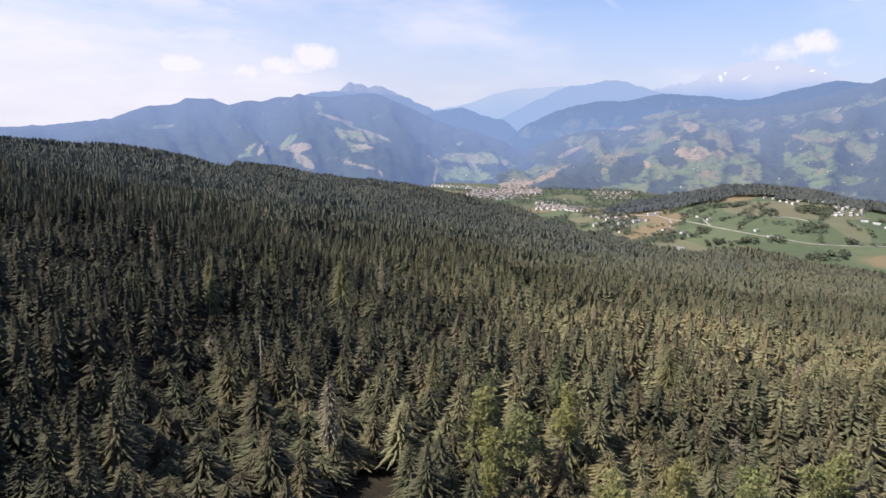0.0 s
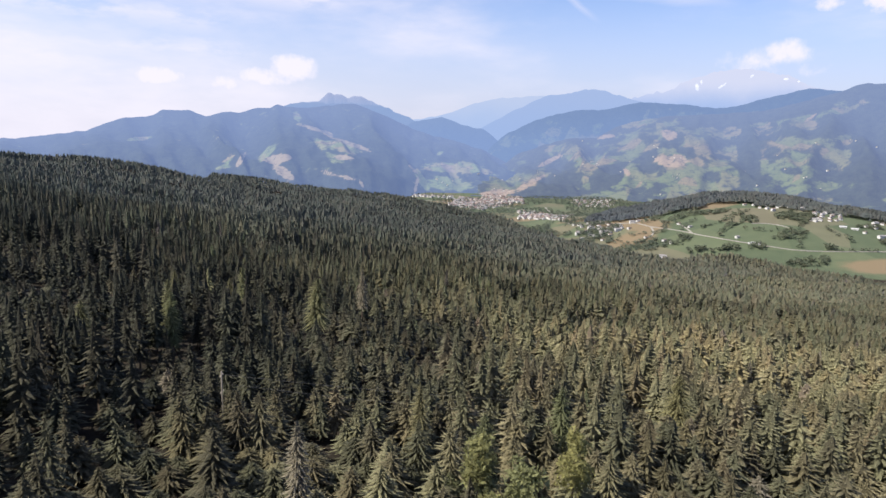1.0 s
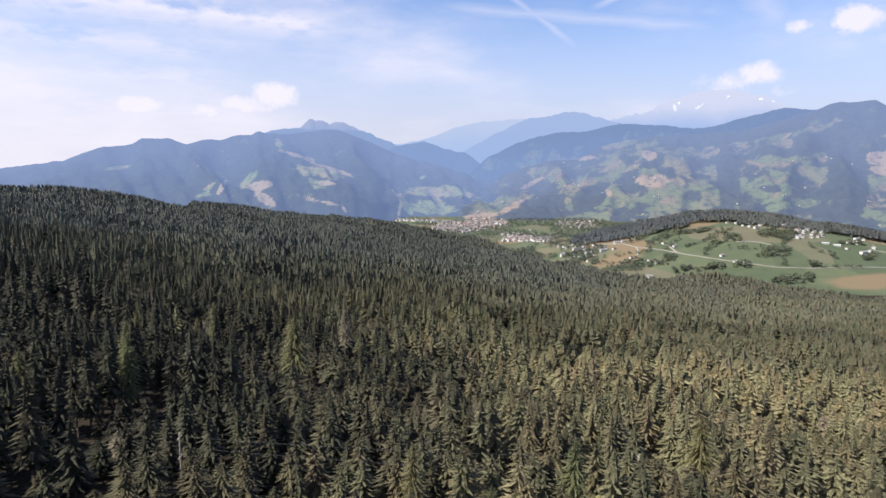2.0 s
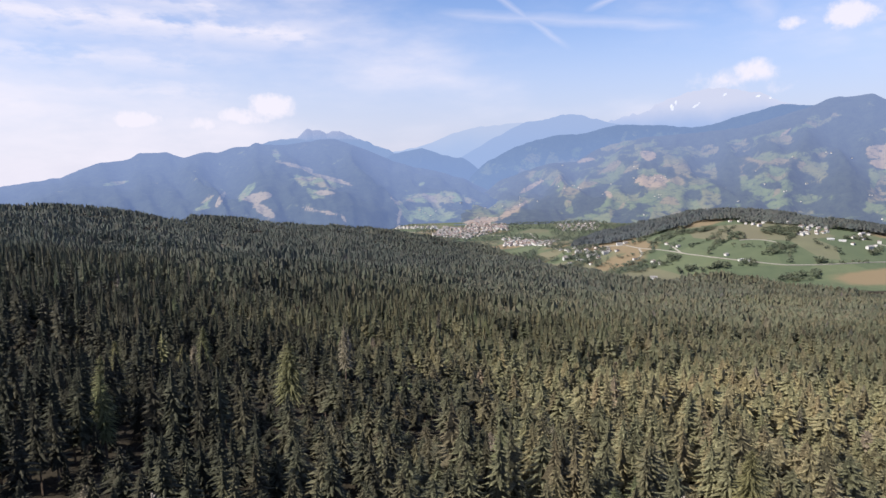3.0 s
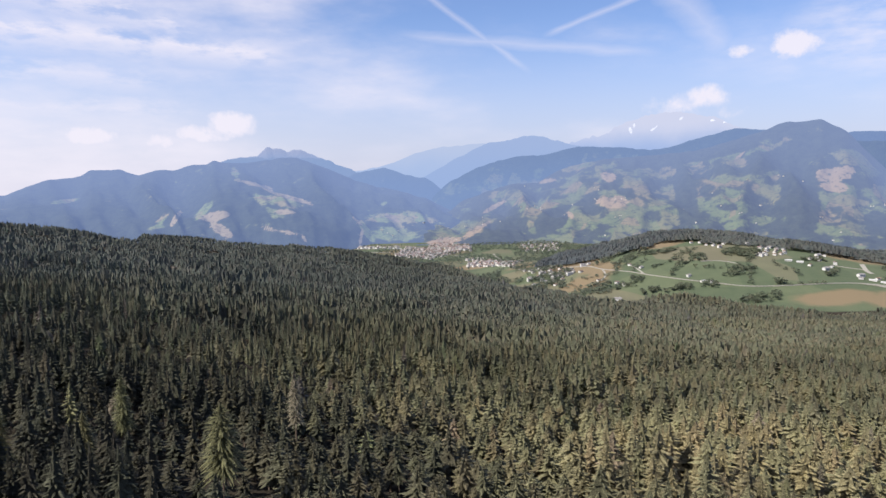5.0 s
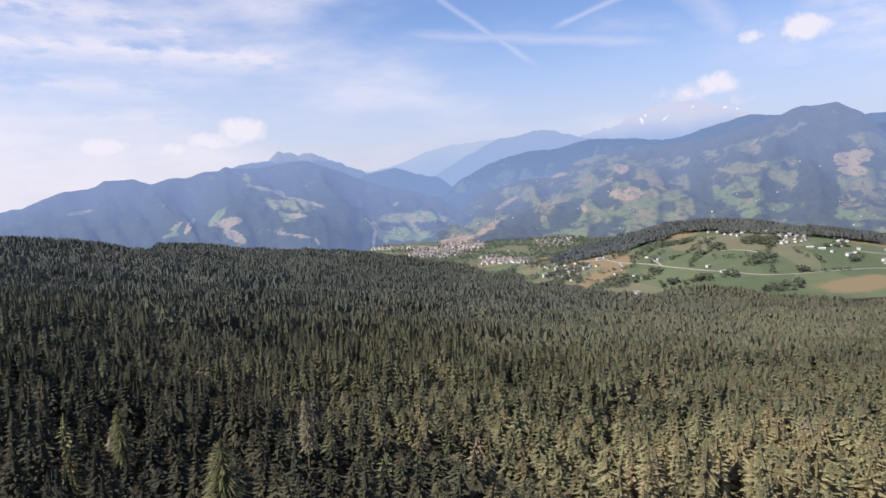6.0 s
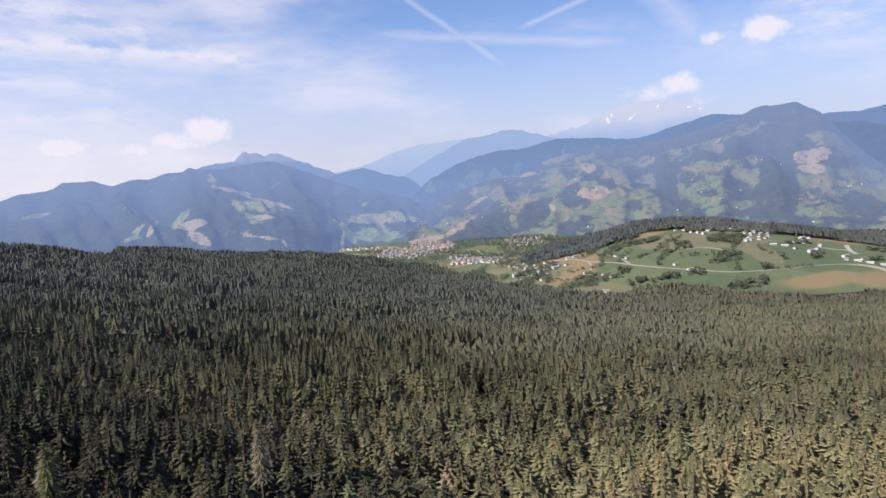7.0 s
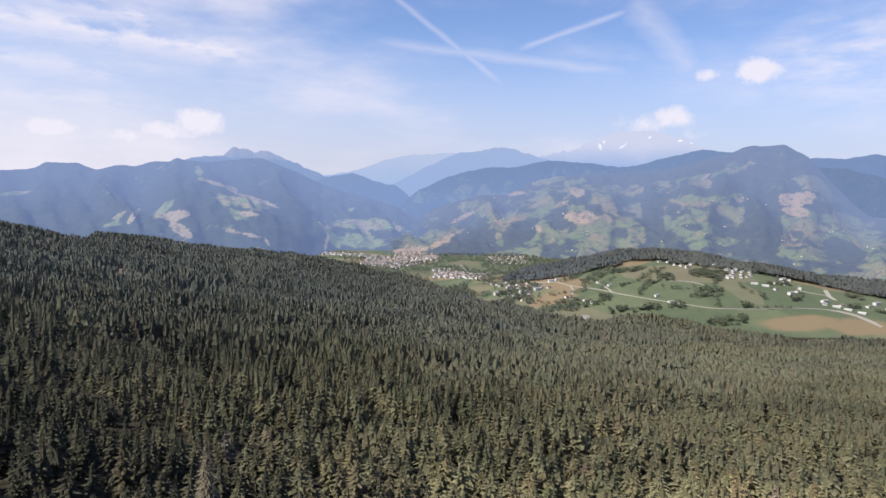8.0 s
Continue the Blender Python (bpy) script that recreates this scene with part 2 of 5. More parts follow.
def mountainside(name, haze_mix, glow, rock=0.0, snowy=False, tan=(0.29, 0.215, 0.125), deep=None, rise=None, lush=1.0):
    """Far slopes of woods and pastures, with haze painted over them as a mixed-in glow."""
    m, g, s = material(name, 1.0)
    p = g.position()
    wood = g.ramp(g.noise(p, 0.03, 6.0, 0.7), [(0.3, (0.018, 0.024, 0.018)), (0.7, (0.05, 0.062, 0.04))])
    cell = g.make("ShaderNodeTexVoronoi")
    g.link(p, cell.inputs["Vector"])
    cell.inputs["Scale"].default_value = 0.0105
    lot = g.make("ShaderNodeSeparateXYZ")
    g.link(cell.outputs["Color"], lot.inputs[0])
    hedge = g.make("ShaderNodeTexVoronoi")
    hedge.feature = "DISTANCE_TO_EDGE"
    g.link(p, hedge.inputs["Vector"])
    hedge.inputs["Scale"].default_value = 0.0105
    rag = g.math("SUBTRACT", g.noise(p, 0.02, 6.0, 0.7), 0.5)
    grass = g.ramp(lot.outputs[0], [(0.1, (0.122, 0.162, 0.056)), (0.5, (0.150, 0.172, 0.064)), (0.75, (0.19, 0.172, 0.075)), (0.92, (0.235, 0.175, 0.095))])
    grass = g.mix(0.4, grass, g.ramp(g.noise(p, 0.05, 4.0), [(0.3, (0.055, 0.08, 0.03)), (0.7, (0.16, 0.155, 0.065))]))
    grass = g.mix(1.0, grass, (lush, lush, lush), "MULTIPLY")
    edge = g.math("ADD", g.attribute("meadow"), g.math("ADD", g.math("MULTIPLY", g.math("SUBTRACT", lot.outputs[1], 0.5), 0.55), g.math("MULTIPLY", rag, 2.0)))
    rows_of_trees = g.smoothstep(-0.12, 0.05, g.math("ADD", hedge.outputs["Distance"], g.math("MULTIPLY", rag, 0.5)))
    colour = g.mix(g.math("MULTIPLY", g.smoothstep(0.36, 0.66, edge), rows_of_trees), wood, grass)
    colour = g.mix(g.smoothstep(0.46, 0.56, g.math("ADD", g.attribute("dry"), g.math("MULTIPLY", rag, 2.2))), colour, tan)
    strip = g.make("ShaderNodeTexVoronoi")
    strip.feature = "DISTANCE_TO_EDGE"
    g.link(g.vec("MULTIPLY", p, (1, 1, 2.2)), strip.inputs["Vector"])
    strip.inputs["Scale"].default_value = 0.019
    rows_between = g.math("MULTIPLY", g.smoothstep(0.07, 0.02, g.math("ADD", strip.outputs["Distance"], g.math("MULTIPLY", rag, 0.25))), g.smoothstep(0.45, 0.6, g.noise(p, 0.011, 2.0)))
    colour = g.mix(g.math("MULTIPLY", rows_between, 0.85), colour, wood)
    clumps = g.smoothstep(0.58, 0.64, g.noise(p, 0.055, 4.0, 0.65))
    colour = g.mix(g.math("MULTIPLY", clumps, 0.8), colour, wood)
    if rock:
        stone = g.math("ADD", g.attribute("rock"), g.math("MULTIPLY", g.math("SUBTRACT", g.noise(p, 0.012, 5.0), 0.5), 0.9))
        colour = g.mix(g.smoothstep(0.45, 0.6, stone), colour, (0.22, 0.21, 0.20))
    if snowy:
        colour = g.mix(g.smoothstep(0.4, 0.6, g.math("ADD", g.attribute("snow"), g.math("MULTIPLY", g.math("SUBTRACT", g.noise(p, 0.05, 4.0), 0.5), 0.5))), colour, (0.85, 0.87, 0.9))
    g.link(colour, s.inputs["Base Color"])
    g.link(g.bump(g.noise(p, 0.03, 5.0, 0.7), 0.7, 14.0), s.inputs["Normal"])
    # emission stands in for the haze in front of the slope
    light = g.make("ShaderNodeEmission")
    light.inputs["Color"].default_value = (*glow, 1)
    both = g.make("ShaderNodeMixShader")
    both.inputs[0].default_value = haze_mix
    if deep:  # a deep slope: the painted haze grows towards its far side
        start, end, haze_mix_far, glow_far = deep
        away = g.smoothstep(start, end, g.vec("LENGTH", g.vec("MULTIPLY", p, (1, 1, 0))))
        g.link(g.math("ADD", haze_mix, g.math("MULTIPLY", away, haze_mix_far - haze_mix)), both.inputs[0])
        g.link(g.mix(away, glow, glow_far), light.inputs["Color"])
    if rise:  # the painted haze changes with height: stronger down in the valley, or up by the cloud
        low, high, haze_mix_top, glow_top = rise
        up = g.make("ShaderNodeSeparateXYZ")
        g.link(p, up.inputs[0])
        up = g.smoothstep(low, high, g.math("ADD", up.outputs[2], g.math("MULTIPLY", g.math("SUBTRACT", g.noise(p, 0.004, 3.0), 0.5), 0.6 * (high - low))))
        thick = g.math("ADD", haze_mix, g.math("MULTIPLY", up, haze_mix_top - haze_mix))
        if snowy:  # less painted haze on the snowfields, so that their white shows
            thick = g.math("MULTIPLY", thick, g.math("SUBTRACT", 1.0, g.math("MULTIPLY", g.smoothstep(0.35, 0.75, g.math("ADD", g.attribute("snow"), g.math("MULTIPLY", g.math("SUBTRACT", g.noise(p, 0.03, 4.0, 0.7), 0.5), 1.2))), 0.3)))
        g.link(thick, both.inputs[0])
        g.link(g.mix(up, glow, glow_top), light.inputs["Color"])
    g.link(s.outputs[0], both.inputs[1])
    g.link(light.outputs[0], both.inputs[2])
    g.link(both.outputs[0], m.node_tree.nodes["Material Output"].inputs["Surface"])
    return m


# ---------------------------------------------------------------- the lie of the land
def hillside(x, y):
    """Height of the treetops' sheet on the wooded slope below the flight, in plan units."""
    k = 0.01 / (1 + np.hypot(x, np.maximum(y, 0)) / 900)
    u, v = x * k, np.maximum(y, 0) * k
    z = (-25.92 - 16.932 * u - 6.992 * v + 1.466 * u * u + 0.579 * u * v - 2.953 * v * v
         + 0.1493 * u**3 - 0.4790 * u * u * v - 0.6787 * u * v * v - 0.0572 * v**3)
    z = z - 20 * np.exp(-(((x + 300) / 110) ** 2) - ((y - 1180) / 260) ** 2)  # a hollow behind the spur
    z = z + 15 * np.exp(-(((x + 500) / 130) ** 2) - ((y - 1090) / 170) ** 2)  # the spur itself
    z = z + 20 * np.exp(-(((x + 80) / 330) ** 2) - ((y - 1450) / 190) ** 2)  # the far rim
    z = z + np.maximum(-y, 0) * 0.08
    return 200 + z


def wood_edge(x, y):
    """How far the wood reaches from the flight's start, in the direction of x, y, in plan units."""
    az = np.degrees(np.arctan2(x, np.maximum(y, 1.0)))
    out = np.interp(az, [14, 19, 23, 26, 31, 36, 42], [20, 20, 90, 120, 95, 75, 75]) * smooth(10, 14, az)  # trees on the first meadows
    return slope_end(x, y) + out


def slope_end(x, y):
    """Where the wooded slope gives way to the valley."""
    az = np.degrees(np.arctan2(x, np.maximum(y, 1.0)))
    return np.interp(az, [-60, -30, -18.9, -18.2, -5, 2, 8, 14, 19, 26, 34, 42, 60], [1400, 1300, 1330, 1600, 1500, 1470, 1340, 1040, 930, 890, 890, 960, 960]) + 60 * (fbm(x / 90, y / 90, 3, 5) - 0.5)


TREE = 18.0 / PLAN


def hill(x, y):
    a = radians(29)
    u = (x - 654) * math.cos(a) - (y - 1181) * math.sin(a)
    v = (x - 654) * math.sin(a) + (y - 1181) * math.cos(a)
    return 86 * np.exp(-((u / np.where(u < 0, 350, 430)) ** 2) - (v / np.where(v < 0, 350, 260)) ** 2) + 13 * np.exp(-(((u + 130) / 150) ** 2) - ((v - 50) / 55) ** 2)


def wood_share(x, y):
    r = np.hypot(x, y)
    e = slope_end(x, y)
    return np.where(y < 0, 1.0, 1 - smooth(e - 10, e + 220, r))


def plan_land(x, y):
    w = wood_share(x, y)
    low = 2 + 10 * (fbm(x / 300, y / 300, 3, 2) - 0.5) + hill(x, y)
    slope = hillside(x, y) - TREE + 5 * (fbm(x / 70, y / 70, 3, 1) - 0.5) + 11 * smooth(150, 420, np.hypot(x, y)) * (fbm(x / 130 + y / 300, y / 95, 2, 8) - 0.5)
    return w * slope + (1 - w) * low


def land(x, y):
    """Height of the ground in metres."""
    return PLAN * plan_land(x / PLAN, y / PLAN)


def spread(reach, fine, n):
    t = np.linspace(-1, 1, n)
    k = 5.0
    return reach * np.sinh(k * t) / math.sinh(k)


gx, gy = spread(4950, 4, 190), spread(4950, 4, 190)
gy = np.sort(np.concatenate([gy, np.linspace(700, 2100, 50) + 0.37]))
gx = np.sort(np.concatenate([gx, np.linspace(210, 1540, 50) + 0.37]))
X, Y = np.meshgrid(gx, gy)
Z = land(X, Y)
nx, ny = len(gx), len(gy)
idx = np.arange(nx * ny).reshape(ny, nx)
quads = np.stack([idx[:-1, :-1], idx[:-1, 1:], idx[1:, 1:], idx[1:, :-1]], -1).reshape(-1, 4)
U, V = X / PLAN, Y / PLAN
meadow = np.where((V > 0) & (U > -0.06 * V), smooth(0, 60, np.hypot(U, V) - wood_edge(U, V)), 0.0)
dry = np.zeros_like(X)
for cx, cy, rx, ry in [(841, 1037, 90, 55), (640, 862, 70, 26), (725, 842, 70, 30), (544, 1195, 60, 40), (372, 1200, 70, 70), (330, 1330, 60, 60), (395, 1120, 40, 60), (350, 1060, 50, 40), (250, 1480, 90, 60), (150, 1900, 160, 130)]:
    dry = np.maximum(dry, np.exp(-(((U - cx) / rx) ** 2 + ((V - cy) / ry) ** 2)))
ground = new("ground", mesh_of("ground", np.stack([X, Y, Z], -1).reshape(-1, 3), quads, [soil], True, {"meadow": meadow.ravel(), "dry": dry.ravel()}))
tagged(ground, "dark forest floor running down into a green farmed valley", "ground", kind="structure")


# ---------------------------------------------------------------- mountains
slopes = {}


def mountain(name, label, crest, foot, far, low, mat, seed, rough=60.0, columns=320, rows=110, spots=(), dry_spots=(), wild=0.0, rocky=None, back=400, woods=(), snow=(), far_play=200, craggy=0.22):
    """A range: its crest by bearing and height in degrees as seen from over the forest, foot and crest ranges in metres."""
    ca, ce = np.array(crest).T
    az = np.linspace(ca[0], ca[-1], columns)
    el = np.interp(az, ca, ce)
    kernel = np.hanning(7)
    el = np.convolve(np.pad(el, 3, "edge"), kernel / kernel.sum(), "valid") + craggy * (fbm(az * 1.7, az * 0 + seed, 5, seed) - 0.5) * 2
    s = np.concatenate([np.linspace(0, 1, rows), [1.06, 1.2, 1.5]])
    AZ, S = np.meshgrid(az, s)
    foot = np.interp(az, *zip(*foot)) if isinstance(foot, list) else foot + 0 * az
    far_at = far + far_play * (fbm(az / 5, az * 0, 3, seed + 3) - 0.5)
    RR = foot[None] + (far_at[None] - foot[None]) * np.minimum(S, 1) + np.maximum(S - 1, 0) * back
    top = UP + np.tan(np.radians(el))[None] * far_at[None]
    x, y = RR * np.sin(np.radians(AZ)), RR * np.cos(np.radians(AZ))
    shape = 0.12 * S + 0.88 * np.minimum(S, 1) ** 1.15
    spur = 1 - np.abs(2 * fbm(AZ / 4.5 + 0.6 * S, S * 1.4, 4, seed + 7) - 1)
    fine = fbm(x / 140, y / 140, 4, seed + 9) - 0.5
    mask = np.clip(S, 0, 1) ** 0.7 * np.clip(1 - S, 0, 1) ** 0.6 * 2
    z = low + (top - low) * np.minimum(shape, 1) + rough * (spur - 0.75) * mask + 0.2 * rough * fine * mask
    z = z - np.maximum(S - 1, 0) * back * 1.2
    seen = np.degrees(np.arctan2(z - UP, RR))
    green = np.zeros_like(z)
    if wild:
        green = np.clip(wild * (fbm(AZ / 1.6, seen / 0.9, 4, seed + 21) - 0.5) * 3.2 + 0.42, 0, 1) * smooth(1.0, 0.8, S)
    def patch(some):
        """Uneven oval patches: bearing, height, half-length, half-breadth in degrees, slope."""
        best = np.zeros_like(z)
        for a, e, wa, we, k in some:
            u, v = AZ - a, seen - e
            u, v = (u + k * v) / math.hypot(1, k), (v - k * u) / math.hypot(1, k)
            best = np.maximum(best, 1.15 - 0.65 * ((u / wa) ** 2 + (v / we) ** 2))
        return np.clip(best, 0, 1)

    green = np.maximum(green, patch(spots)) * (1 - patch(woods)) - 0.8 * patch(woods)
    tan, white = patch(dry_spots) - patch(woods), patch(snow)
    stone = np.zeros_like(z) if rocky is None else smooth(rocky, rocky + 1.0, seen)
    slopes[label] = (AZ, seen, x, y, z, green)
    n, k = len(s), columns
    ids = np.arange(n * k).reshape(n, k)
    f = np.stack([ids[:-1, :-1], ids[:-1, 1:], ids[1:, 1:], ids[1:, :-1]], -1).reshape(-1, 4)
    ob = new(name, mesh_of(name, np.stack([x, y, z], -1).reshape(-1, 3), f, [mat], True,
                           {"meadow": green.ravel(), "dry": tan.ravel(), "snow": white.ravel(), "rock": stone.ravel()}))
    return tagged(ob, label, "mountain", kind="structure")


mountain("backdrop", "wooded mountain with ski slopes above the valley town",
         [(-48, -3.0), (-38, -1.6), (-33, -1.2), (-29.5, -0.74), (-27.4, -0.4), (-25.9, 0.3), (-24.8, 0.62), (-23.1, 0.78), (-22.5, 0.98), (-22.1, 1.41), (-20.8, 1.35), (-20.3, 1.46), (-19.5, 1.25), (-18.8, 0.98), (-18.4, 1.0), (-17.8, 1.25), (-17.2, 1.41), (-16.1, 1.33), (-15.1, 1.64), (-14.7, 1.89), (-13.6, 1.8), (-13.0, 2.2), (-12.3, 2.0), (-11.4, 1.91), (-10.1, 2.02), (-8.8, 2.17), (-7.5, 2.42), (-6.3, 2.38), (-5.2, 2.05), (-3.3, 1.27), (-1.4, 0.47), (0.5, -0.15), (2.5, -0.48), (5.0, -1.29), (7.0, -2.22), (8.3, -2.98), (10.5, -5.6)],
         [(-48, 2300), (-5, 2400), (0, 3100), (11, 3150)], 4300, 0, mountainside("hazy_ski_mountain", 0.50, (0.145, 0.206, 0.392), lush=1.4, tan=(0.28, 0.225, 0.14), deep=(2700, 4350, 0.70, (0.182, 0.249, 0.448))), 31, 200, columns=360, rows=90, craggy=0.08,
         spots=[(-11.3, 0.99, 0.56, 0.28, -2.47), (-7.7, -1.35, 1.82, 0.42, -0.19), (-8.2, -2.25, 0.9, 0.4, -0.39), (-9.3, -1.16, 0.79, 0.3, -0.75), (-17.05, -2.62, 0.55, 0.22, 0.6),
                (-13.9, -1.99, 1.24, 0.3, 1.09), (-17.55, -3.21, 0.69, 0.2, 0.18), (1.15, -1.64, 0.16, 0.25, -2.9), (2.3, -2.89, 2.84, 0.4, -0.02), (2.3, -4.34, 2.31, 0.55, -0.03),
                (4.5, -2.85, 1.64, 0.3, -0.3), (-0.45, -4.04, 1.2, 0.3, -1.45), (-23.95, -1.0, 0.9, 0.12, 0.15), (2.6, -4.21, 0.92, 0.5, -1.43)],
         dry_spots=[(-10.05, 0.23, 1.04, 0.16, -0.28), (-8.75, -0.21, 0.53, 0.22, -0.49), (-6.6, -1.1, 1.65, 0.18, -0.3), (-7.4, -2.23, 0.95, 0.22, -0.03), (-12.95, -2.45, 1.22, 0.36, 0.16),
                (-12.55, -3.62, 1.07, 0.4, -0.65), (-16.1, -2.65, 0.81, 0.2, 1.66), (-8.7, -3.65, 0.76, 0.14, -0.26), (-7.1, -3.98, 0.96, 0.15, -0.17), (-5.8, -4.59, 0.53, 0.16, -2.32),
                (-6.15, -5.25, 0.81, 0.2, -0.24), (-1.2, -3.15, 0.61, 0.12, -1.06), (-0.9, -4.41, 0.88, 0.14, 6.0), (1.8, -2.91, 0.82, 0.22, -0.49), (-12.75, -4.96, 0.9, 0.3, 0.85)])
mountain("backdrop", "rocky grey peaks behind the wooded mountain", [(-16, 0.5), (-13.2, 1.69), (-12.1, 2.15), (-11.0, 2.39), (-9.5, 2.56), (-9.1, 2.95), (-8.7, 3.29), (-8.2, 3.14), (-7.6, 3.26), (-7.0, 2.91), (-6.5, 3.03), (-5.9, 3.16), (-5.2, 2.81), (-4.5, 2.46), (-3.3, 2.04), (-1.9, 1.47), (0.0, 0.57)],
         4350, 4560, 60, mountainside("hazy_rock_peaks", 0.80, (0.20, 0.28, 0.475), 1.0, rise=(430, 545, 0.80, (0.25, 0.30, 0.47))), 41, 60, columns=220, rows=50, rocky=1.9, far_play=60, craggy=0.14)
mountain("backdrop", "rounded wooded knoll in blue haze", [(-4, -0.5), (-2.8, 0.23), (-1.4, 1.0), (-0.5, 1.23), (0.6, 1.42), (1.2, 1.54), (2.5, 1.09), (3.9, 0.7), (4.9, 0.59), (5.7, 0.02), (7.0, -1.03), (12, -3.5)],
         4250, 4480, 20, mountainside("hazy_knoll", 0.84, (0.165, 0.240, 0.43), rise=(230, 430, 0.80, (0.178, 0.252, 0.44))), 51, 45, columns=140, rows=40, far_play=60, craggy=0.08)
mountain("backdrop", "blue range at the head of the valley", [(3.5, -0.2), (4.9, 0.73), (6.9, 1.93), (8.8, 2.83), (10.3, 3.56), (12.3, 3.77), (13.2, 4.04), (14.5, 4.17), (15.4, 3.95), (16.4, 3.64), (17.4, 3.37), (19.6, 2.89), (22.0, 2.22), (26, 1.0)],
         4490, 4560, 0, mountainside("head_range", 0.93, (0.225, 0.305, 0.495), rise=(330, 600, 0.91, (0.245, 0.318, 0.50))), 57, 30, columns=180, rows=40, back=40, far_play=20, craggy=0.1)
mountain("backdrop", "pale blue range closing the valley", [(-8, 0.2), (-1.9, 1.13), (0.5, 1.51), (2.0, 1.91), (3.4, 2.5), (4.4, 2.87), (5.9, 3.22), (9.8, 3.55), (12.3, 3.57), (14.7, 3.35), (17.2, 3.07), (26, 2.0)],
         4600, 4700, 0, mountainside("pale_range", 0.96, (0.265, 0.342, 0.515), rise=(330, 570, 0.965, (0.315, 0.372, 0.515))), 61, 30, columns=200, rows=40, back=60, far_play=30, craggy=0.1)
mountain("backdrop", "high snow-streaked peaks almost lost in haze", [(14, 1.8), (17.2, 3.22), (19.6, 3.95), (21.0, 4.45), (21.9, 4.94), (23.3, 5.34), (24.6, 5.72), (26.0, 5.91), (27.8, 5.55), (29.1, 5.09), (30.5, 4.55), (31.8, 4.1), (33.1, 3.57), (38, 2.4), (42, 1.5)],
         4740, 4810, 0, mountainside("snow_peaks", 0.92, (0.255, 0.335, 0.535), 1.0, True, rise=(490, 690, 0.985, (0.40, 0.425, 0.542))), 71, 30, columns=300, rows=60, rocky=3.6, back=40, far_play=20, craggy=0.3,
         snow=[(22.5, 4.37, 0.15, 0.33, 0.3), (22.8, 4.76, 0.1, 0.21, 0), (24.3, 4.39, 0.28, 0.1, 0.6), (24.6, 4.6, 0.1, 0.12, 0), (26.5, 5.2, 0.2, 0.1, 0.5), (28.9, 4.95, 0.2, 0.12, 0), (29.8, 4.75, 0.16, 0.1, 0)])
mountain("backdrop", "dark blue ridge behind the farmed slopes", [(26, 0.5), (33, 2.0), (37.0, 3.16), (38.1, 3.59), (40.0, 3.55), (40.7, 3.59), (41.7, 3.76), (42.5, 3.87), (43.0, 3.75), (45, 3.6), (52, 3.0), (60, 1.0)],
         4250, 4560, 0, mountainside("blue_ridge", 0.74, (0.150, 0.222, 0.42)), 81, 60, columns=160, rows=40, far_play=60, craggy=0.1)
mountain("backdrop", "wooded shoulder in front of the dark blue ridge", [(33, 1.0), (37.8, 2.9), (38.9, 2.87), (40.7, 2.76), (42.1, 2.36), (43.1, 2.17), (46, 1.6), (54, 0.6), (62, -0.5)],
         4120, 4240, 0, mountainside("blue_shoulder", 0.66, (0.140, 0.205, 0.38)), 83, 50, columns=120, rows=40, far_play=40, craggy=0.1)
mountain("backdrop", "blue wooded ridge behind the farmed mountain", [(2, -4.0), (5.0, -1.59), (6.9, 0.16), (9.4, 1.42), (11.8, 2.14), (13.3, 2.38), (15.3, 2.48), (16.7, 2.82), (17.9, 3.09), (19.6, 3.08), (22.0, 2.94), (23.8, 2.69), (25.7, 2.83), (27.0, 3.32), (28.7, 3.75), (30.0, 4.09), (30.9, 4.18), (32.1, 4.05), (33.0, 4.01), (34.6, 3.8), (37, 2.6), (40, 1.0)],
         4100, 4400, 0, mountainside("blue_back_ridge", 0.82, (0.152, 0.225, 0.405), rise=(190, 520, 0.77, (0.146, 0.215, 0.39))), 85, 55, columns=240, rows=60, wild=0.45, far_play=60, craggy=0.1)
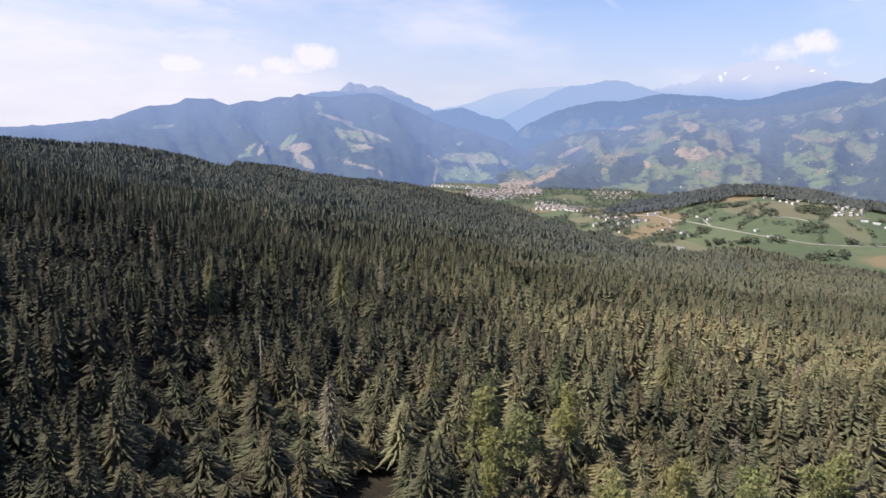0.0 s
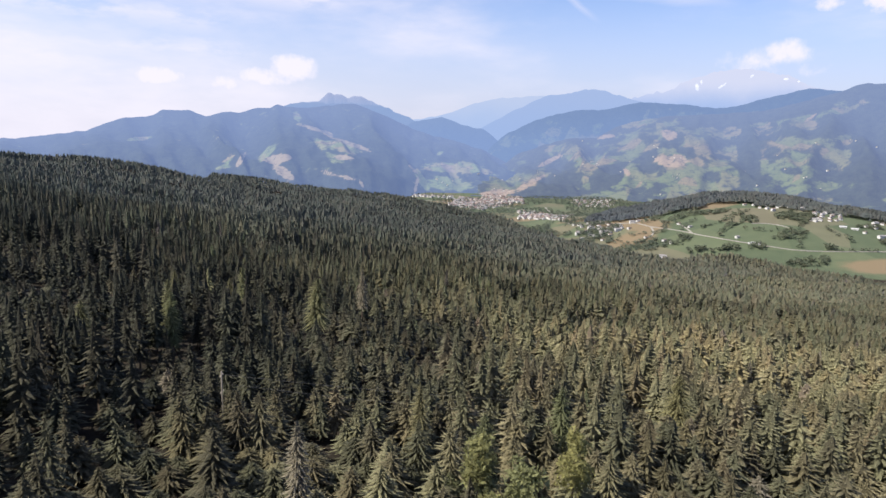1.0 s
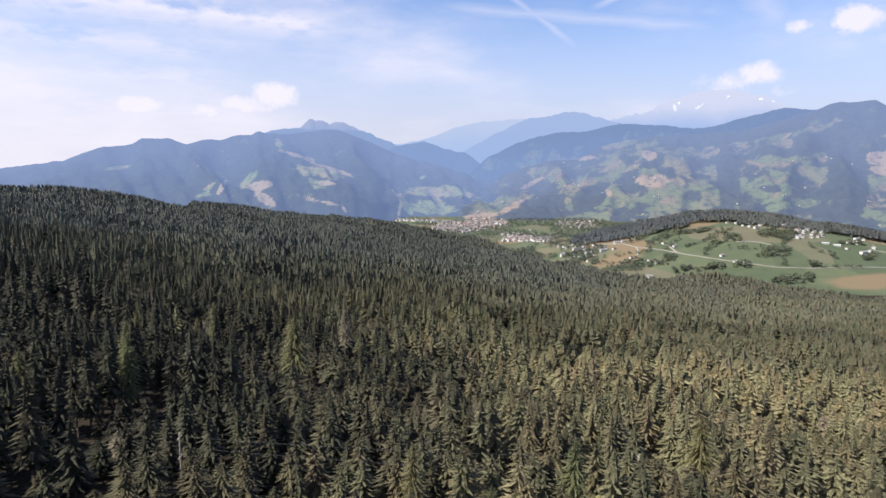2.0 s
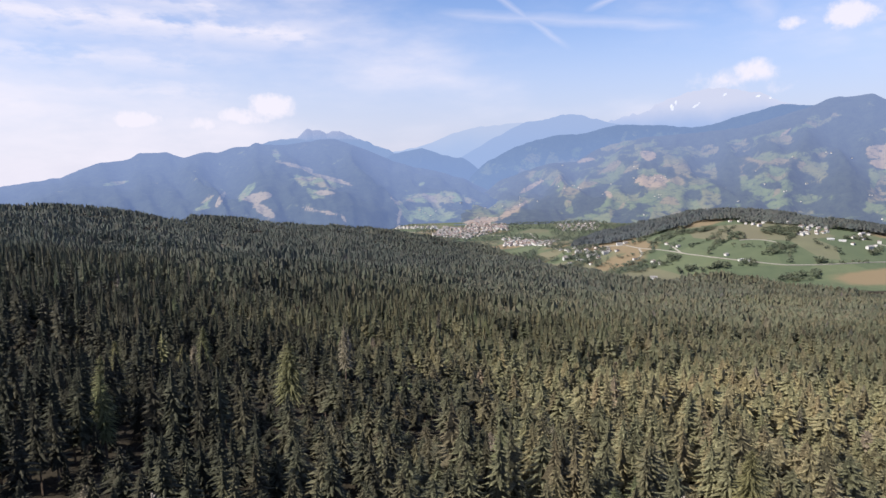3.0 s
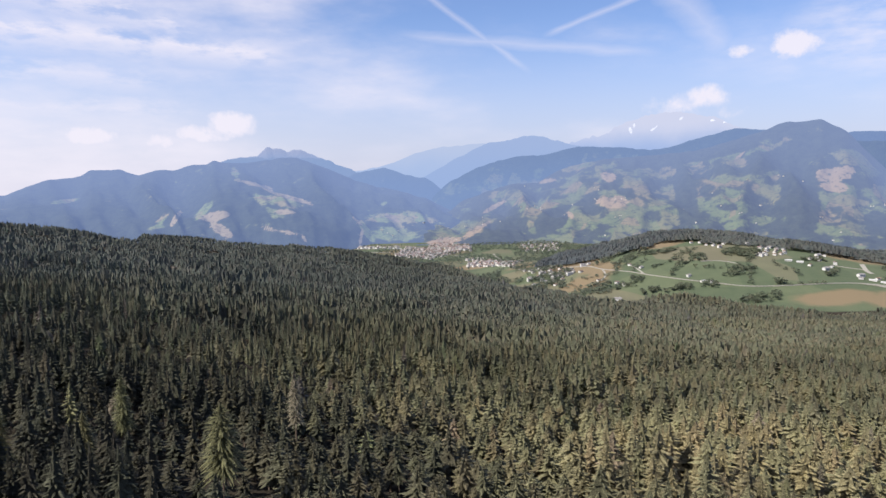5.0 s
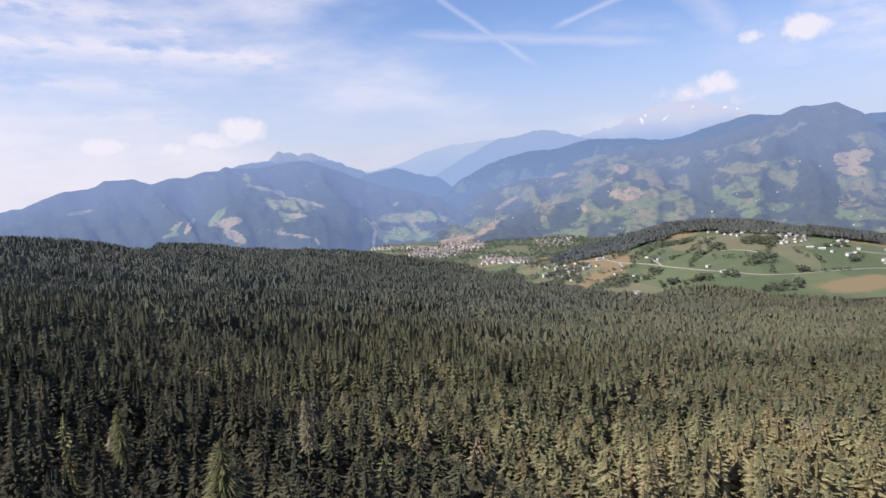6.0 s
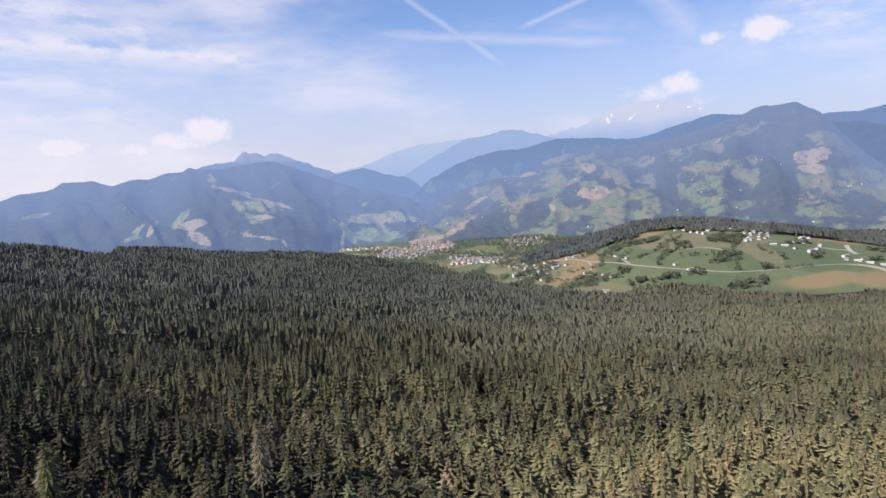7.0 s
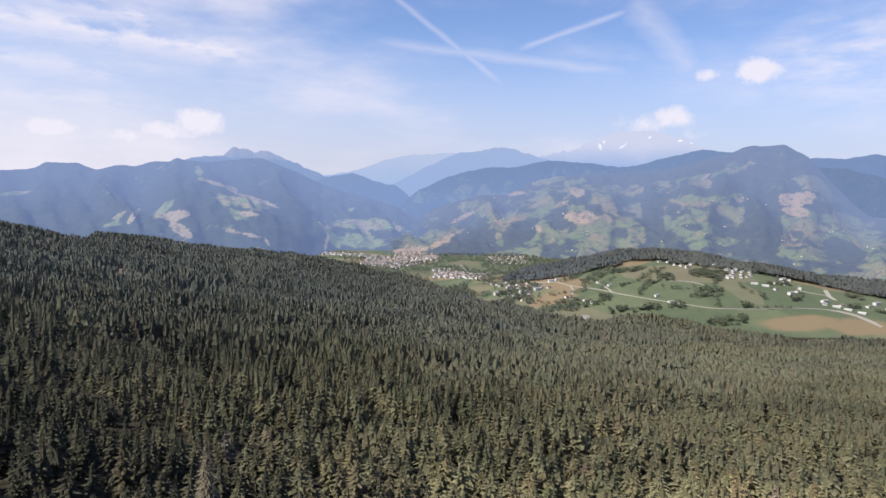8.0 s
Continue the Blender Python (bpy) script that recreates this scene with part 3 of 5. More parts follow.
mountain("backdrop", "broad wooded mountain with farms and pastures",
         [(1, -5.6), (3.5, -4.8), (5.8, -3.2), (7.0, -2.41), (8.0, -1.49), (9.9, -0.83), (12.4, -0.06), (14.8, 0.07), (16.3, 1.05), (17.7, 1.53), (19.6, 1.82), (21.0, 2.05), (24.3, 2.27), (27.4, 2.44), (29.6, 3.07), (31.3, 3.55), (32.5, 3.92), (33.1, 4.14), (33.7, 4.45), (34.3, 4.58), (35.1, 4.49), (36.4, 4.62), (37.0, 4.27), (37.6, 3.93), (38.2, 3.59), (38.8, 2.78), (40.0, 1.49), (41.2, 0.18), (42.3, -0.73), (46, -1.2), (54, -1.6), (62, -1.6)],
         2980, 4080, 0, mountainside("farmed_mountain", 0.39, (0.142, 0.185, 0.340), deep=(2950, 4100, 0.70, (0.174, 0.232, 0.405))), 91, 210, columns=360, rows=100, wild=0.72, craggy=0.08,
         spots=[(18.15, 1.4, 1.55, 0.42, 0.2), (17.75, -0.73, 1.53, 0.4, 0.09), (14.6, -2.15, 0.79, 0.35, 0.39), (23.4, -0.72, 0.74, 0.5, -0.14), (23.0, -1.75, 0.55, 0.4, -0.3),
                (24.85, -1.86, 1.01, 0.5, 0.17), (29.85, -1.41, 1.22, 0.5, 0.15), (30.0, -2.55, 1.64, 0.5, 0.28), (30.15, 0.17, 0.69, 0.3, 0.14), (33.45, 0.51, 0.7, 0.35, -0.21),
                (32.85, -0.71, 1.12, 0.45, -0.18), (36.7, -1.21, 1.27, 0.35, -0.14), (40.4, -1.12, 1.9, 0.6, -0.12), (40.6, -2.48, 2.42, 0.9, -0.03), (18.75, -3.45, 1.56, 0.6, 0.21),
                (14.9, -5.19, 2.57, 0.5, 0.19), (22.3, -3.88, 2.26, 0.4, 0.22), (14.15, -3.88, 0.81, 0.35, -2.9), (32.75, -3.08, 0.91, 0.3, 0.19), (12.05, 1.58, 1.0, 0.5, -0.79)],
         dry_spots=[(20.7, 0.5, 0.67, 0.42, -0.37), (20.95, -1.66, 1.21, 0.55, 0.03), (37.4, 0.49, 1.38, 0.55, 0.15), (37.35, -0.53, 0.9, 0.42, -0.11), (9.2, -4.1, 1.47, 0.26, 0.6), (6.5, -4.98, 1.58, 0.3, 0.11), (15.55, 0.21, 0.8, 0.18, 0.19), (17.4, -2.77, 0.4, 0.25, -0.77), (10.9, -2.02, 1.19, 0.2, 0.52), (30.9, 2.07, 0.56, 0.1, 0.87)],
         woods=[(11.45, -4.22, 1.62, 0.9, 0.37), (16.1, -3.19, 1.25, 0.75, 0.65), (35.1, -0.84, 2.78, 1.1, -6.0), (26.85, -1.18, 1.98, 0.7, -6.0), (34.95, 2.23, 3.05, 0.8, 0.34),
                (26.45, 2.07, 4.71, 0.5, 0.13), (40.65, -3.31, 1.16, 0.7, -0.59), (29.95, -2.09, 0.69, 0.25, -0.13)])


# ---------------------------------------------------------------- trees
def bough(rng, length, droop, lift, wide, segments):
    """A spruce bough along +x: a ridge that rises, then droops, its needle-covered sides hanging lower; it is widest past its middle."""
    if segments == 0:  # the plainest: one fold
        drop = length * (lift - droop + 0.15)
        v = [(0, 0, 0), (length, 0, drop)] + [(0.5 * length, k * wide * length * 1.2, 0.25 * drop - wide * length * rng.uniform(0.2, 0.7)) for k in (-1, 1)]
        return np.array(v), np.array([(0, 2, 1), (0, 1, 3)]), [0.3, 1.0, 0.5, 0.5]
    t = np.linspace(0, 1, segments + 1)
    px = length * t
    pz = length * (lift * t - droop * t * t + 0.27 * t**3)
    half = wide * length * np.interp(t, [0, 0.25, 0.6, 1.0], [0.3, 0.75, 1.0, 0.0]) * rng.uniform(0.8, 1.2, segments + 1)
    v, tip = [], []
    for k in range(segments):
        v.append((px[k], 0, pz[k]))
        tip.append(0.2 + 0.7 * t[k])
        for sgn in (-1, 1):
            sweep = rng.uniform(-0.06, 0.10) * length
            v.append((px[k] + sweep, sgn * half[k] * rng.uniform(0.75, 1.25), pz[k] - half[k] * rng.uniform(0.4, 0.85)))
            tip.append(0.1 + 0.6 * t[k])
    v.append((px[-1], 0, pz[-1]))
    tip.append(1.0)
    f, n = [], len(v) - 1
    for k in range(segments - 1):
        a, b = 3 * k, 3 * k + 3
        f += [(a, a + 1, b + 1), (a, b + 1, b), (a, b, b + 2), (a, b + 2, a + 2)]
    a = 3 * (segments - 1)
    f += [(a, a + 1, n), (a, n, a + 2)]
    if segments == 1:  # a plain folded kite
        v = [(0, 0, 0), (0.55 * length, 0, pz[-1] * 0.2), (length, 0, pz[-1])] + [(0.5 * length, k * wide * length, pz[-1] * 0.2 - wide * length * rng.uniform(0.3, 0.8)) for k in (-1, 1)]
        f, tip = [(0, 3, 1), (1, 3, 2), (0, 1, 4), (1, 2, 4)], [0.2, 0.7, 1.0, 0.4, 0.4]
    return np.array(v), np.array(f), tip


def spread_at(q, reach, fill=4.4):
    """Crown radius q metres below the tip: a cone that fills out downwards; slim trees fill slowly."""
    return reach * (1 - np.exp(-q / fill)) / (1 - math.exp(-10 / fill))


def spruce(rng, tall, reach, whorls, deep=11.5, boughs=6, segments=3, fill=4.4, core=5, share=0.5):
    """Crown of a spruce: whorls of arched, drooping boughs round a thin core, darkened as painted shade."""
    cv, cf, ct = skirts(rng, tall, reach * share, core, 7 if share < 0.7 else 9, deep, fill)
    # the core's tone is cut down: shade inside the crown, put into the colour
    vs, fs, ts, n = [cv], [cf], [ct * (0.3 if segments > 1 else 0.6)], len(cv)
    for k in range(whorls):
        q = 0.35 + (deep - 0.35) * ((k + 0.2) / whorls) ** 1.1
        z = tall - q
        count = boughs if q > 1.8 else max(3, boughs - 2)
        a0 = rng.uniform(0, 6.28)
        for b in range(count):
            if q > 3 and rng.random() < 0.1:
                continue
            a = a0 + 6.283 * (b + rng.uniform(-0.34, 0.34)) / count
            ln = (spread_at(q, reach, fill) + 0.18) * rng.uniform(0.6, 1.2)
            wide = min(0.3, (1.0 if segments > 1 else 1.1) / count)
            v, f, tip = bough(rng, ln, 0.58 + 0.33 * min(1.0, q / 9) + rng.uniform(-0.2, 0.2), 0.5 if q < 2 else rng.uniform(0.22, 0.36), wide * rng.uniform(0.7, 1.3), segments)
            c, s = math.cos(a), math.sin(a)
            v = np.stack([v[:, 0] * c - v[:, 1] * s, v[:, 0] * s + v[:, 1] * c, v[:, 2] + z + rng.uniform(-0.35, 0.35) * deep / whorls], 1)
            vs.append(v)
            fs.append(f + n)
            ts.append(tip)
            n += len(v)
    return np.concatenate(vs), np.concatenate(fs), np.concatenate(ts)


def skirts(rng, tall, reach, tiers, points, deep=11.0, fill=4.4):
    """Pleated tiers, one above the other: long and short boughs by turns, drooping from the stem."""
    vs, fs, ts, n = [], [], [], 0
    for k in range(tiers):
        q1 = deep * ((k + 1) / tiers) ** 1.15
        r = spread_at(q1, reach, fill) * rng.uniform(0.88, 1.12)
        q0 = max(-0.3, q1 - 0.55 * r - 1.5 * deep / tiers)
        count = max(6, 2 * int(points * (0.55 + 0.45 * min(1.0, q1 / 5)) / 2))
        i = np.arange(count)
        a = 6.283 * (i + rng.uniform(0, 1) + rng.uniform(-0.3, 0.3, count)) / count
        rr = r * np.where(i % 2, 0.55, 1.12) * rng.uniform(0.78, 1.22, count)
        z = tall - q1 + rng.uniform(-0.3, 0.3, count) * min(1.2, q1 - q0) - np.where(i % 2, 0.15, 0.0)
        off = rng.uniform(-0.06, 0.06, 2) * r
        vs.append(np.concatenate([np.stack([rr * np.cos(a), rr * np.sin(a), z], 1), [(off[0], off[1], tall - q0)]]))
        fs.append(np.stack([i, (i + 1) % count, i * 0 + count], 1) + n)
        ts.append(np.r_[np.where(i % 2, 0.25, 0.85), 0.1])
        n += count + 1
    return np.concatenate(vs), np.concatenate(fs), np.concatenate(ts)


def stem(tall, thick, sides=6):
    a = 6.283 * np.arange(sides) / sides
    rings = [np.stack([thick * w * np.cos(a), thick * w * np.sin(a), a * 0 + tall * h], 1) for h, w in ((-0.08, 1.3), (0.05, 1.0), (0.5, 0.6), (0.95, 0.12))]
    v = np.concatenate(rings)
    f = []
    for k in range(3):
        for i in range(sides):
            j = (i + 1) % sides
            f += [(k * sides + i, k * sides + j, (k + 1) * sides + j), (k * sides + i, (k + 1) * sides + j, (k + 1) * sides + i)]
    return v, np.array(f)


rng = np.random.default_rng(7)


def scatter(x0, x1, y0, y1, step, jitter=0.42):
    """A loose planting on a shaken grid."""
    xs, ys = np.arange(x0, x1, step), np.arange(y0, y1, step)
    gx_, gy_ = np.meshgrid(xs, ys)
    gx_[1::2] += step / 2
    x = gx_.ravel() + rng.uniform(-jitter, jitter, gx_.size) * step
    y = gy_.ravel() + rng.uniform(-jitter, jitter, gx_.size) * step
    return x, y


def haze_tint(x, y):
    """Share of haze blue painted into the trees: most far down the slope, some uphill."""
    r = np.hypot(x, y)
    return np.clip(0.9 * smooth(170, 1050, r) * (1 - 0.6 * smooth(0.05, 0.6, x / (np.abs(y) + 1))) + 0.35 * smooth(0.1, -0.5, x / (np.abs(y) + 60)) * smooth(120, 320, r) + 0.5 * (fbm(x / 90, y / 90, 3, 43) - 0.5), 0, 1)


def plant(name, label, templates, x, y, size, tint, needles=forest_green, mellow=1.0):
    """Many trees joined into one mesh of kind stuff."""
    z = land(x, y) - 0.3
    lean_to = 0.42 + 0.7 * smooth(-0.5, 0.7, x / (np.abs(y) + 40)) - 0.35 + rng.normal(0, 0.2, len(x))  # slim kinds uphill, full ones downhill
    which = (np.clip(lean_to, 0, 0.999) * len(templates)).astype(int)
    turn = rng.uniform(0, 6.283, len(x))
    blue = haze_tint(x, y)
    hue = rng.random(len(x))
    vs, fs, ts, ks, cs, ms, hs, n = [], [], [], [], [], [], [], 0
    for k, (tv, tf, tm, tk) in enumerate(templates):
        m = np.where(which == k)[0]
        if not len(m):
            continue
        c, s = np.cos(turn[m])[:, None], np.sin(turn[m])[:, None]
        h, w = size[m, 0][:, None], size[m, 1][:, None]
        lean = rng.normal(0, 0.015, (len(m), 2))
        px = (tv[None, :, 0] * c - tv[None, :, 1] * s) * w + tv[None, :, 2] * h * lean[:, :1] + x[m][:, None]
        py = (tv[None, :, 0] * s + tv[None, :, 1] * c) * w + tv[None, :, 2] * h * lean[:, 1:] + y[m][:, None]
        pz = tv[None, :, 2] * h + z[m][:, None]
        vs.append(np.stack([px, py, pz], -1).reshape(-1, 3))
        fs.append((tf[None] + (np.arange(len(m)) * len(tv))[:, None, None]).reshape(-1, 3) + n)
        ts.append(np.repeat(tint[m], len(tv)))
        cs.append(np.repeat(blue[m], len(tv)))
        hs.append(np.repeat(hue[m], len(tv)))
        ks.append(np.tile(tk, len(m)))
        ms.append(np.tile(tm, len(m)))
        n += len(m) * len(tv)
    me = mesh_of(name, np.concatenate(vs), np.concatenate(fs), [needles, bark], False, {"tint": np.concatenate(ts), "tip": np.concatenate(ks) * mellow, "haze_tint": np.concatenate(cs), "hue": np.concatenate(hs)}, np.concatenate(ms))
    return tagged(new(name, me), label, "trees", kind="stuff")


def with_stem(crown, tall, thick, sides=4):
    v, f, k = crown
    sv, sf = stem(tall, thick, sides)
    return np.concatenate([v, sv]), np.concatenate([f, sf + len(v)]), np.r_[np.zeros(len(f)), np.ones(len(sf))], np.r_[k, np.zeros(len(sv))]


def plain(crown):
    return crown[0], crown[1], np.zeros(len(crown[1])), crown[2]


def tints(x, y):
    """Darker spruce stands uphill and lighter ones downhill, light and shade by stretch painted in, with a few pale
    larches and browned tops.
    """
    # most smooth() terms brighten or darken one stretch in place of light and shade
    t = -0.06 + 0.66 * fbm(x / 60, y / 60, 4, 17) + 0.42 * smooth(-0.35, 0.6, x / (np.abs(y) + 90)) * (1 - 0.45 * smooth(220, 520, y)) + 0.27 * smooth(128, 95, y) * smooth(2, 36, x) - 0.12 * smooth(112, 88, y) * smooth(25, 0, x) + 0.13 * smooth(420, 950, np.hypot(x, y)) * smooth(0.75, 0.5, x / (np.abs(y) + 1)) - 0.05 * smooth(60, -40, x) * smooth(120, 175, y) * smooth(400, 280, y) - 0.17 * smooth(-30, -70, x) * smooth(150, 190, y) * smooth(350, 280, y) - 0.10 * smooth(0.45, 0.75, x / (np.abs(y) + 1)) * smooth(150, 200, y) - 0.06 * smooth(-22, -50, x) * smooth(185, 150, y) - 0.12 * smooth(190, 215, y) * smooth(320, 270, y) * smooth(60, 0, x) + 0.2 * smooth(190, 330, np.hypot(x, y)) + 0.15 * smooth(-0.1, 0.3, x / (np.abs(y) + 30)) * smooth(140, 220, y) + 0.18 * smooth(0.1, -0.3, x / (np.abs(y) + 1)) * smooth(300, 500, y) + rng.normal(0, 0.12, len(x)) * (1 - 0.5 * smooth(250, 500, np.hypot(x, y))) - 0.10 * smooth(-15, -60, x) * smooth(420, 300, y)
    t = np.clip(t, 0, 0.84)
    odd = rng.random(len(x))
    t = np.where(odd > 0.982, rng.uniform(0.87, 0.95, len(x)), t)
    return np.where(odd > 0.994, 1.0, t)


HOLLOWS = [(-55, 329, 6, 9), (-97, 226, 6, 9), (-66, 376, 7, 9), (120, 330, 6, 8), (230, 410, 8, 9), (40, 300, 5, 8), (-150, 420, 8, 10), (60, 520, 10, 10), (-120, 640, 12, 12), (260, 640, 12, 12),
           (-11, 83, 6, 20), (-36, 186, 5, 13), (-56, 304, 7, 12), (-20, 300, 6, 12), (-1, 203, 4, 11), (-90, 165, 7, 14), (-60, 158, 6, 13), (104, 216, 4, 10), (34, 172, 4, 8), (22, 92, 3, 8)]


def sizes(x, y):
    """Taller and lower stands with sharp borders, and uneven trees within each."""
    stand = smooth(0.46, 0.54, fbm(x / 75, y / 75, 3, 23))
    h = 0.66 + 0.36 * stand + 0.24 * (fbm(x / 22, y / 22, 2, 24) - 0.5) + rng.normal(0, 0.11, len(x)) * (1 - 0.55 * smooth(250, 600, np.hypot(x, y)))
    young = fbm(x / 17, y / 17, 2, 37) > 0.72 - 0.15 * smooth(0.35, -0.3, x / (np.abs(y) + 90))
    h = np.where(young, 0.55 * h, h)  # hollows with young growth
    w = 0.93 + 0.3 * fbm(x / 25, y / 25, 2, 29) + rng.normal(0, 0.13, len(x))
    low = fbm(x / 13, y / 13, 2, 47) > 0.80 - 0.09 * smooth(0.3, -0.3, x / (np.abs(y) + 60))  # small dark gaps, more of them uphill
    for cx, cy, rx, ry in HOLLOWS:
        low |= ((x - cx) / rx) ** 2 + ((y - cy) / ry) ** 2 < 1
    h, w = np.where(low, 0.42 * h, h), np.where(low, 0.75 * w, w)
    w = w * (1 + 0.3 * smooth(-0.15, 0.45, x / (np.abs(y) + 30)))  # fuller crowns on the sunny lower slope
    return np.stack([np.clip(h, 0.25, 1.25), np.clip(w, 0.6, 1.6)], 1)


TRACK = [(-262, 940), (-300, 1060), (-352, 1230)]  # a forest track up the spur


def gaps(x, y):
    """True where trees stand: the track and a strip placed to fit the camera's view stay open."""
    keep = ((x + 11) / 5) ** 2 + ((y - 84) / 18) ** 2 > 1  # a bare strip, laid along the camera's line of sight
    keep &= np.abs(x - np.interp(y, [p[1] for p in TRACK], [p[0] for p in TRACK])) > np.where((y > 930) & (y < 1240), 6.5, 0)
    return keep


# single trees that stand out: x, y, height of the top, reach of the crown
LARCHES = [(-77, 154, 241, 3.2), (-64, 171, 239, 2.8), (-32, 197, 237, 4.2), (9, 107, 237, 3.4), (27, 133, 231, 3.2), (-1, 124, 235, 2.6), (58, 151, 227, 3.8), (-65, 236, 232, 2.8), (-76, 204, 237, 2.6), (-58, 199, 236, 2.8), (-69, 182, 239.5, 3.0)]
LEAFY = [(7, 85, 238, 4.2), (50, 90, 231, 4.3), (25, 79, 235, 4.0), (37, 88, 232, 3.6), (62, 95, 228.5, 3.8), (14, 96, 237.5, 3.6), (72, 104, 226, 3.6), (8, 104, 237, 3.4), (24, 109, 234.5, 3.6)]


def not_crowded(x, y):
    """True away from the single trees."""
    keep = np.isfinite(x)
    for cx, cy, _, reach in LARCHES + LEAFY:
        keep &= np.hypot(x - cx, y - cy) > 0.95 * reach
    return keep


NEAR_X, NEAR_Y = (-52, 62), (66, 126)
TIERS = (280, 450, 850)  # metres ahead at which plainer trees take over


def in_near(x, y):
    return (x > NEAR_X[0]) & (x < NEAR_X[1]) & (y > NEAR_Y[0]) & (y < NEAR_Y[1])


def wedge(x, y, margin=30):
    """The stretch of slope below and ahead of the flight."""
    return (x > -0.78 * y - margin) & (x < 1.04 * y + margin)


def wooded(x, y, ragged=45):
    u, v = x / PLAN, y / PLAN
    return np.hypot(u, v) < wood_edge(u, v) + ragged * (fbm(u / 40, v / 40, 2, 3) - 0.3)


def crown_mesh(crown, needles):
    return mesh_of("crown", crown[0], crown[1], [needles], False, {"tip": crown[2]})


def tree_kind(label, needles, reach, shape, fill=5.5):
    tall = 18.0
    tree = new("spruce_tree" if needles != larch_needles else "larch_tree", None)
    part("trunk", mesh_of("trunk", *stem(tall, 0.24, 6), [bark]), tree)
    part("crown", crown_mesh(spruce(rng, tall, reach, 21, shape, 12, 2, fill, 6, 0.5), needles), tree)
    return tagged(tree, label, "tree", "forest trees")


# single trees nearest to the flight
dark_kinds = [tree_kind("tall dark green spruce with drooping boughs in the forest", dark_needles, rng.uniform(2.7, 3.4), rng.uniform(13, 15.5), rng.uniform(5, 12)) for _ in range(5)]
olive_kinds = [tree_kind("olive green spruce with full drooping boughs in the forest", olive_needles, rng.uniform(3.0, 3.8), rng.uniform(12, 14.5), rng.uniform(4, 9)) for _ in range(5)]
larch_kinds = [tree_kind("pale yellow-green larch standing among the spruces", larch_needles, rng.uniform(2.4, 2.8), 13.0) for _ in range(2)]
x, y = scatter(NEAR_X[0], NEAR_X[1], NEAR_Y[0], NEAR_Y[1], 5.2)
keep = gaps(x, y) & not_crowded(x, y)
x, y = x[keep][:300], y[keep][:300]
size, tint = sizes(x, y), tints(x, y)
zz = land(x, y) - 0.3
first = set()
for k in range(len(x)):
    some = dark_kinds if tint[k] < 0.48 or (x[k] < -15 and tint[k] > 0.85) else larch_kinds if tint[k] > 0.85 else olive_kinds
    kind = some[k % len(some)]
    m = Matrix.LocRotScale((x[k], y[k], zz[k]), Euler((rng.normal(0, 0.02), rng.normal(0, 0.02), rng.uniform(0, 6.28))), None)
    if kind in first:
        made = copy_thing(kind, m)
    else:
        made = kind
        made.matrix_basis = m
        first.add(kind)
    made.scale = (size[k, 1], size[k, 1], size[k, 0])
for kind in dark_kinds + olive_kinds + larch_kinds:
    if kind not in first:
        for ob in (*kind.children, kind):
            bpy.data.objects.remove(ob)


def notable(name, label, x, y, top, reach, deep, needles):
    """A single tree that stands out, its top at a given height."""
    base = float(land(np.array([x]), np.array([y]))[0]) - 0.3
    tall = max(9.0, top - base)
    tree = new(name)
    tree.location = (x, y, base)
    part("trunk", mesh_of("trunk", *stem(tall, 0.26, 6), [bark]), tree)
    part("crown", crown_mesh(spruce(rng, tall, reach, 32, min(deep + 2, tall - 2), 14, 2, 4.0, 6), needles), tree)
    return tagged(tree, label, "tree", "forest trees")


for x, y, top, reach in LARCHES:
    notable("larch_tree", "pale yellow-green larch standing among the spruces", x, y, top, reach, 12, larch_needles)
notable("dead_spruce", "dead spruce with pale grey-pink bare boughs", -23, 238, 231, 2.2, 12, dead_needles)
notable("dead_spruce", "browned dying spruce with sparse grey boughs", 59, 146, 219, 3.0, 12, dead_needles)
notable("dead_spruce", "browned dying spruce with sparse grey boughs", -18.5, 101, 238.5, 2.2, 11, dead_needles)
notable("dead_spruce", "pale leaning dead spruce on the slope", 111, 219, 206, 1.9, 10, dead_needles)


def broadleaf(label, x, y, top, reach, tint):
    """A young broad-leaved tree: a forked stem under a ragged, clumpy crown of many small leaf sprays."""
    base = float(land(np.array([x]), np.array([y]))[0]) - 0.3
    tall = max(9.0, top - base)
    tree = new("broadleaf_tree")
    tree.location = (x, y, base)
    part("trunk", mesh_of("trunk", *stem(tall * 0.9, 0.2, 6), [bark]), tree)
    clumps = rng.normal(0, 1, (26, 3))
    clumps /= np.linalg.norm(clumps, axis=1)[:, None]
    clumps = clumps * (reach * 0.7, reach * 0.7, tall * 0.27) * rng.uniform(0.5, 1.0, (26, 1)) + (0, 0, tall * 0.69)
    which = rng.integers(0, 26, 1100)
    d = rng.normal(0, 1, (1100, 3))
    d /= np.linalg.norm(d, axis=1)[:, None]
    c = clumps[which] + d * reach * 0.36 * rng.uniform(0.5, 1.0, (1100, 1))
    a, b = rng.normal(0, 0.24, (2, 1100, 3))
    v = np.stack([c + a + d * 0.12, c - 0.5 * a + b, c - 0.5 * a - b], 1).reshape(-1, 3)
    me = mesh_of("crown", v, np.arange(3300).reshape(-1, 3), [tint], False, {"tip": np.tile([0.95, 0.6, 0.6], 1100)})
    part("crown", me, tree)
    return tagged(tree, label, "tree", "forest trees")


for x, y, top, reach in LEAFY:
    broadleaf("yellow-green broad-leaved tree with a rounded crown among spruces", x, y, top, reach, young_leaves)
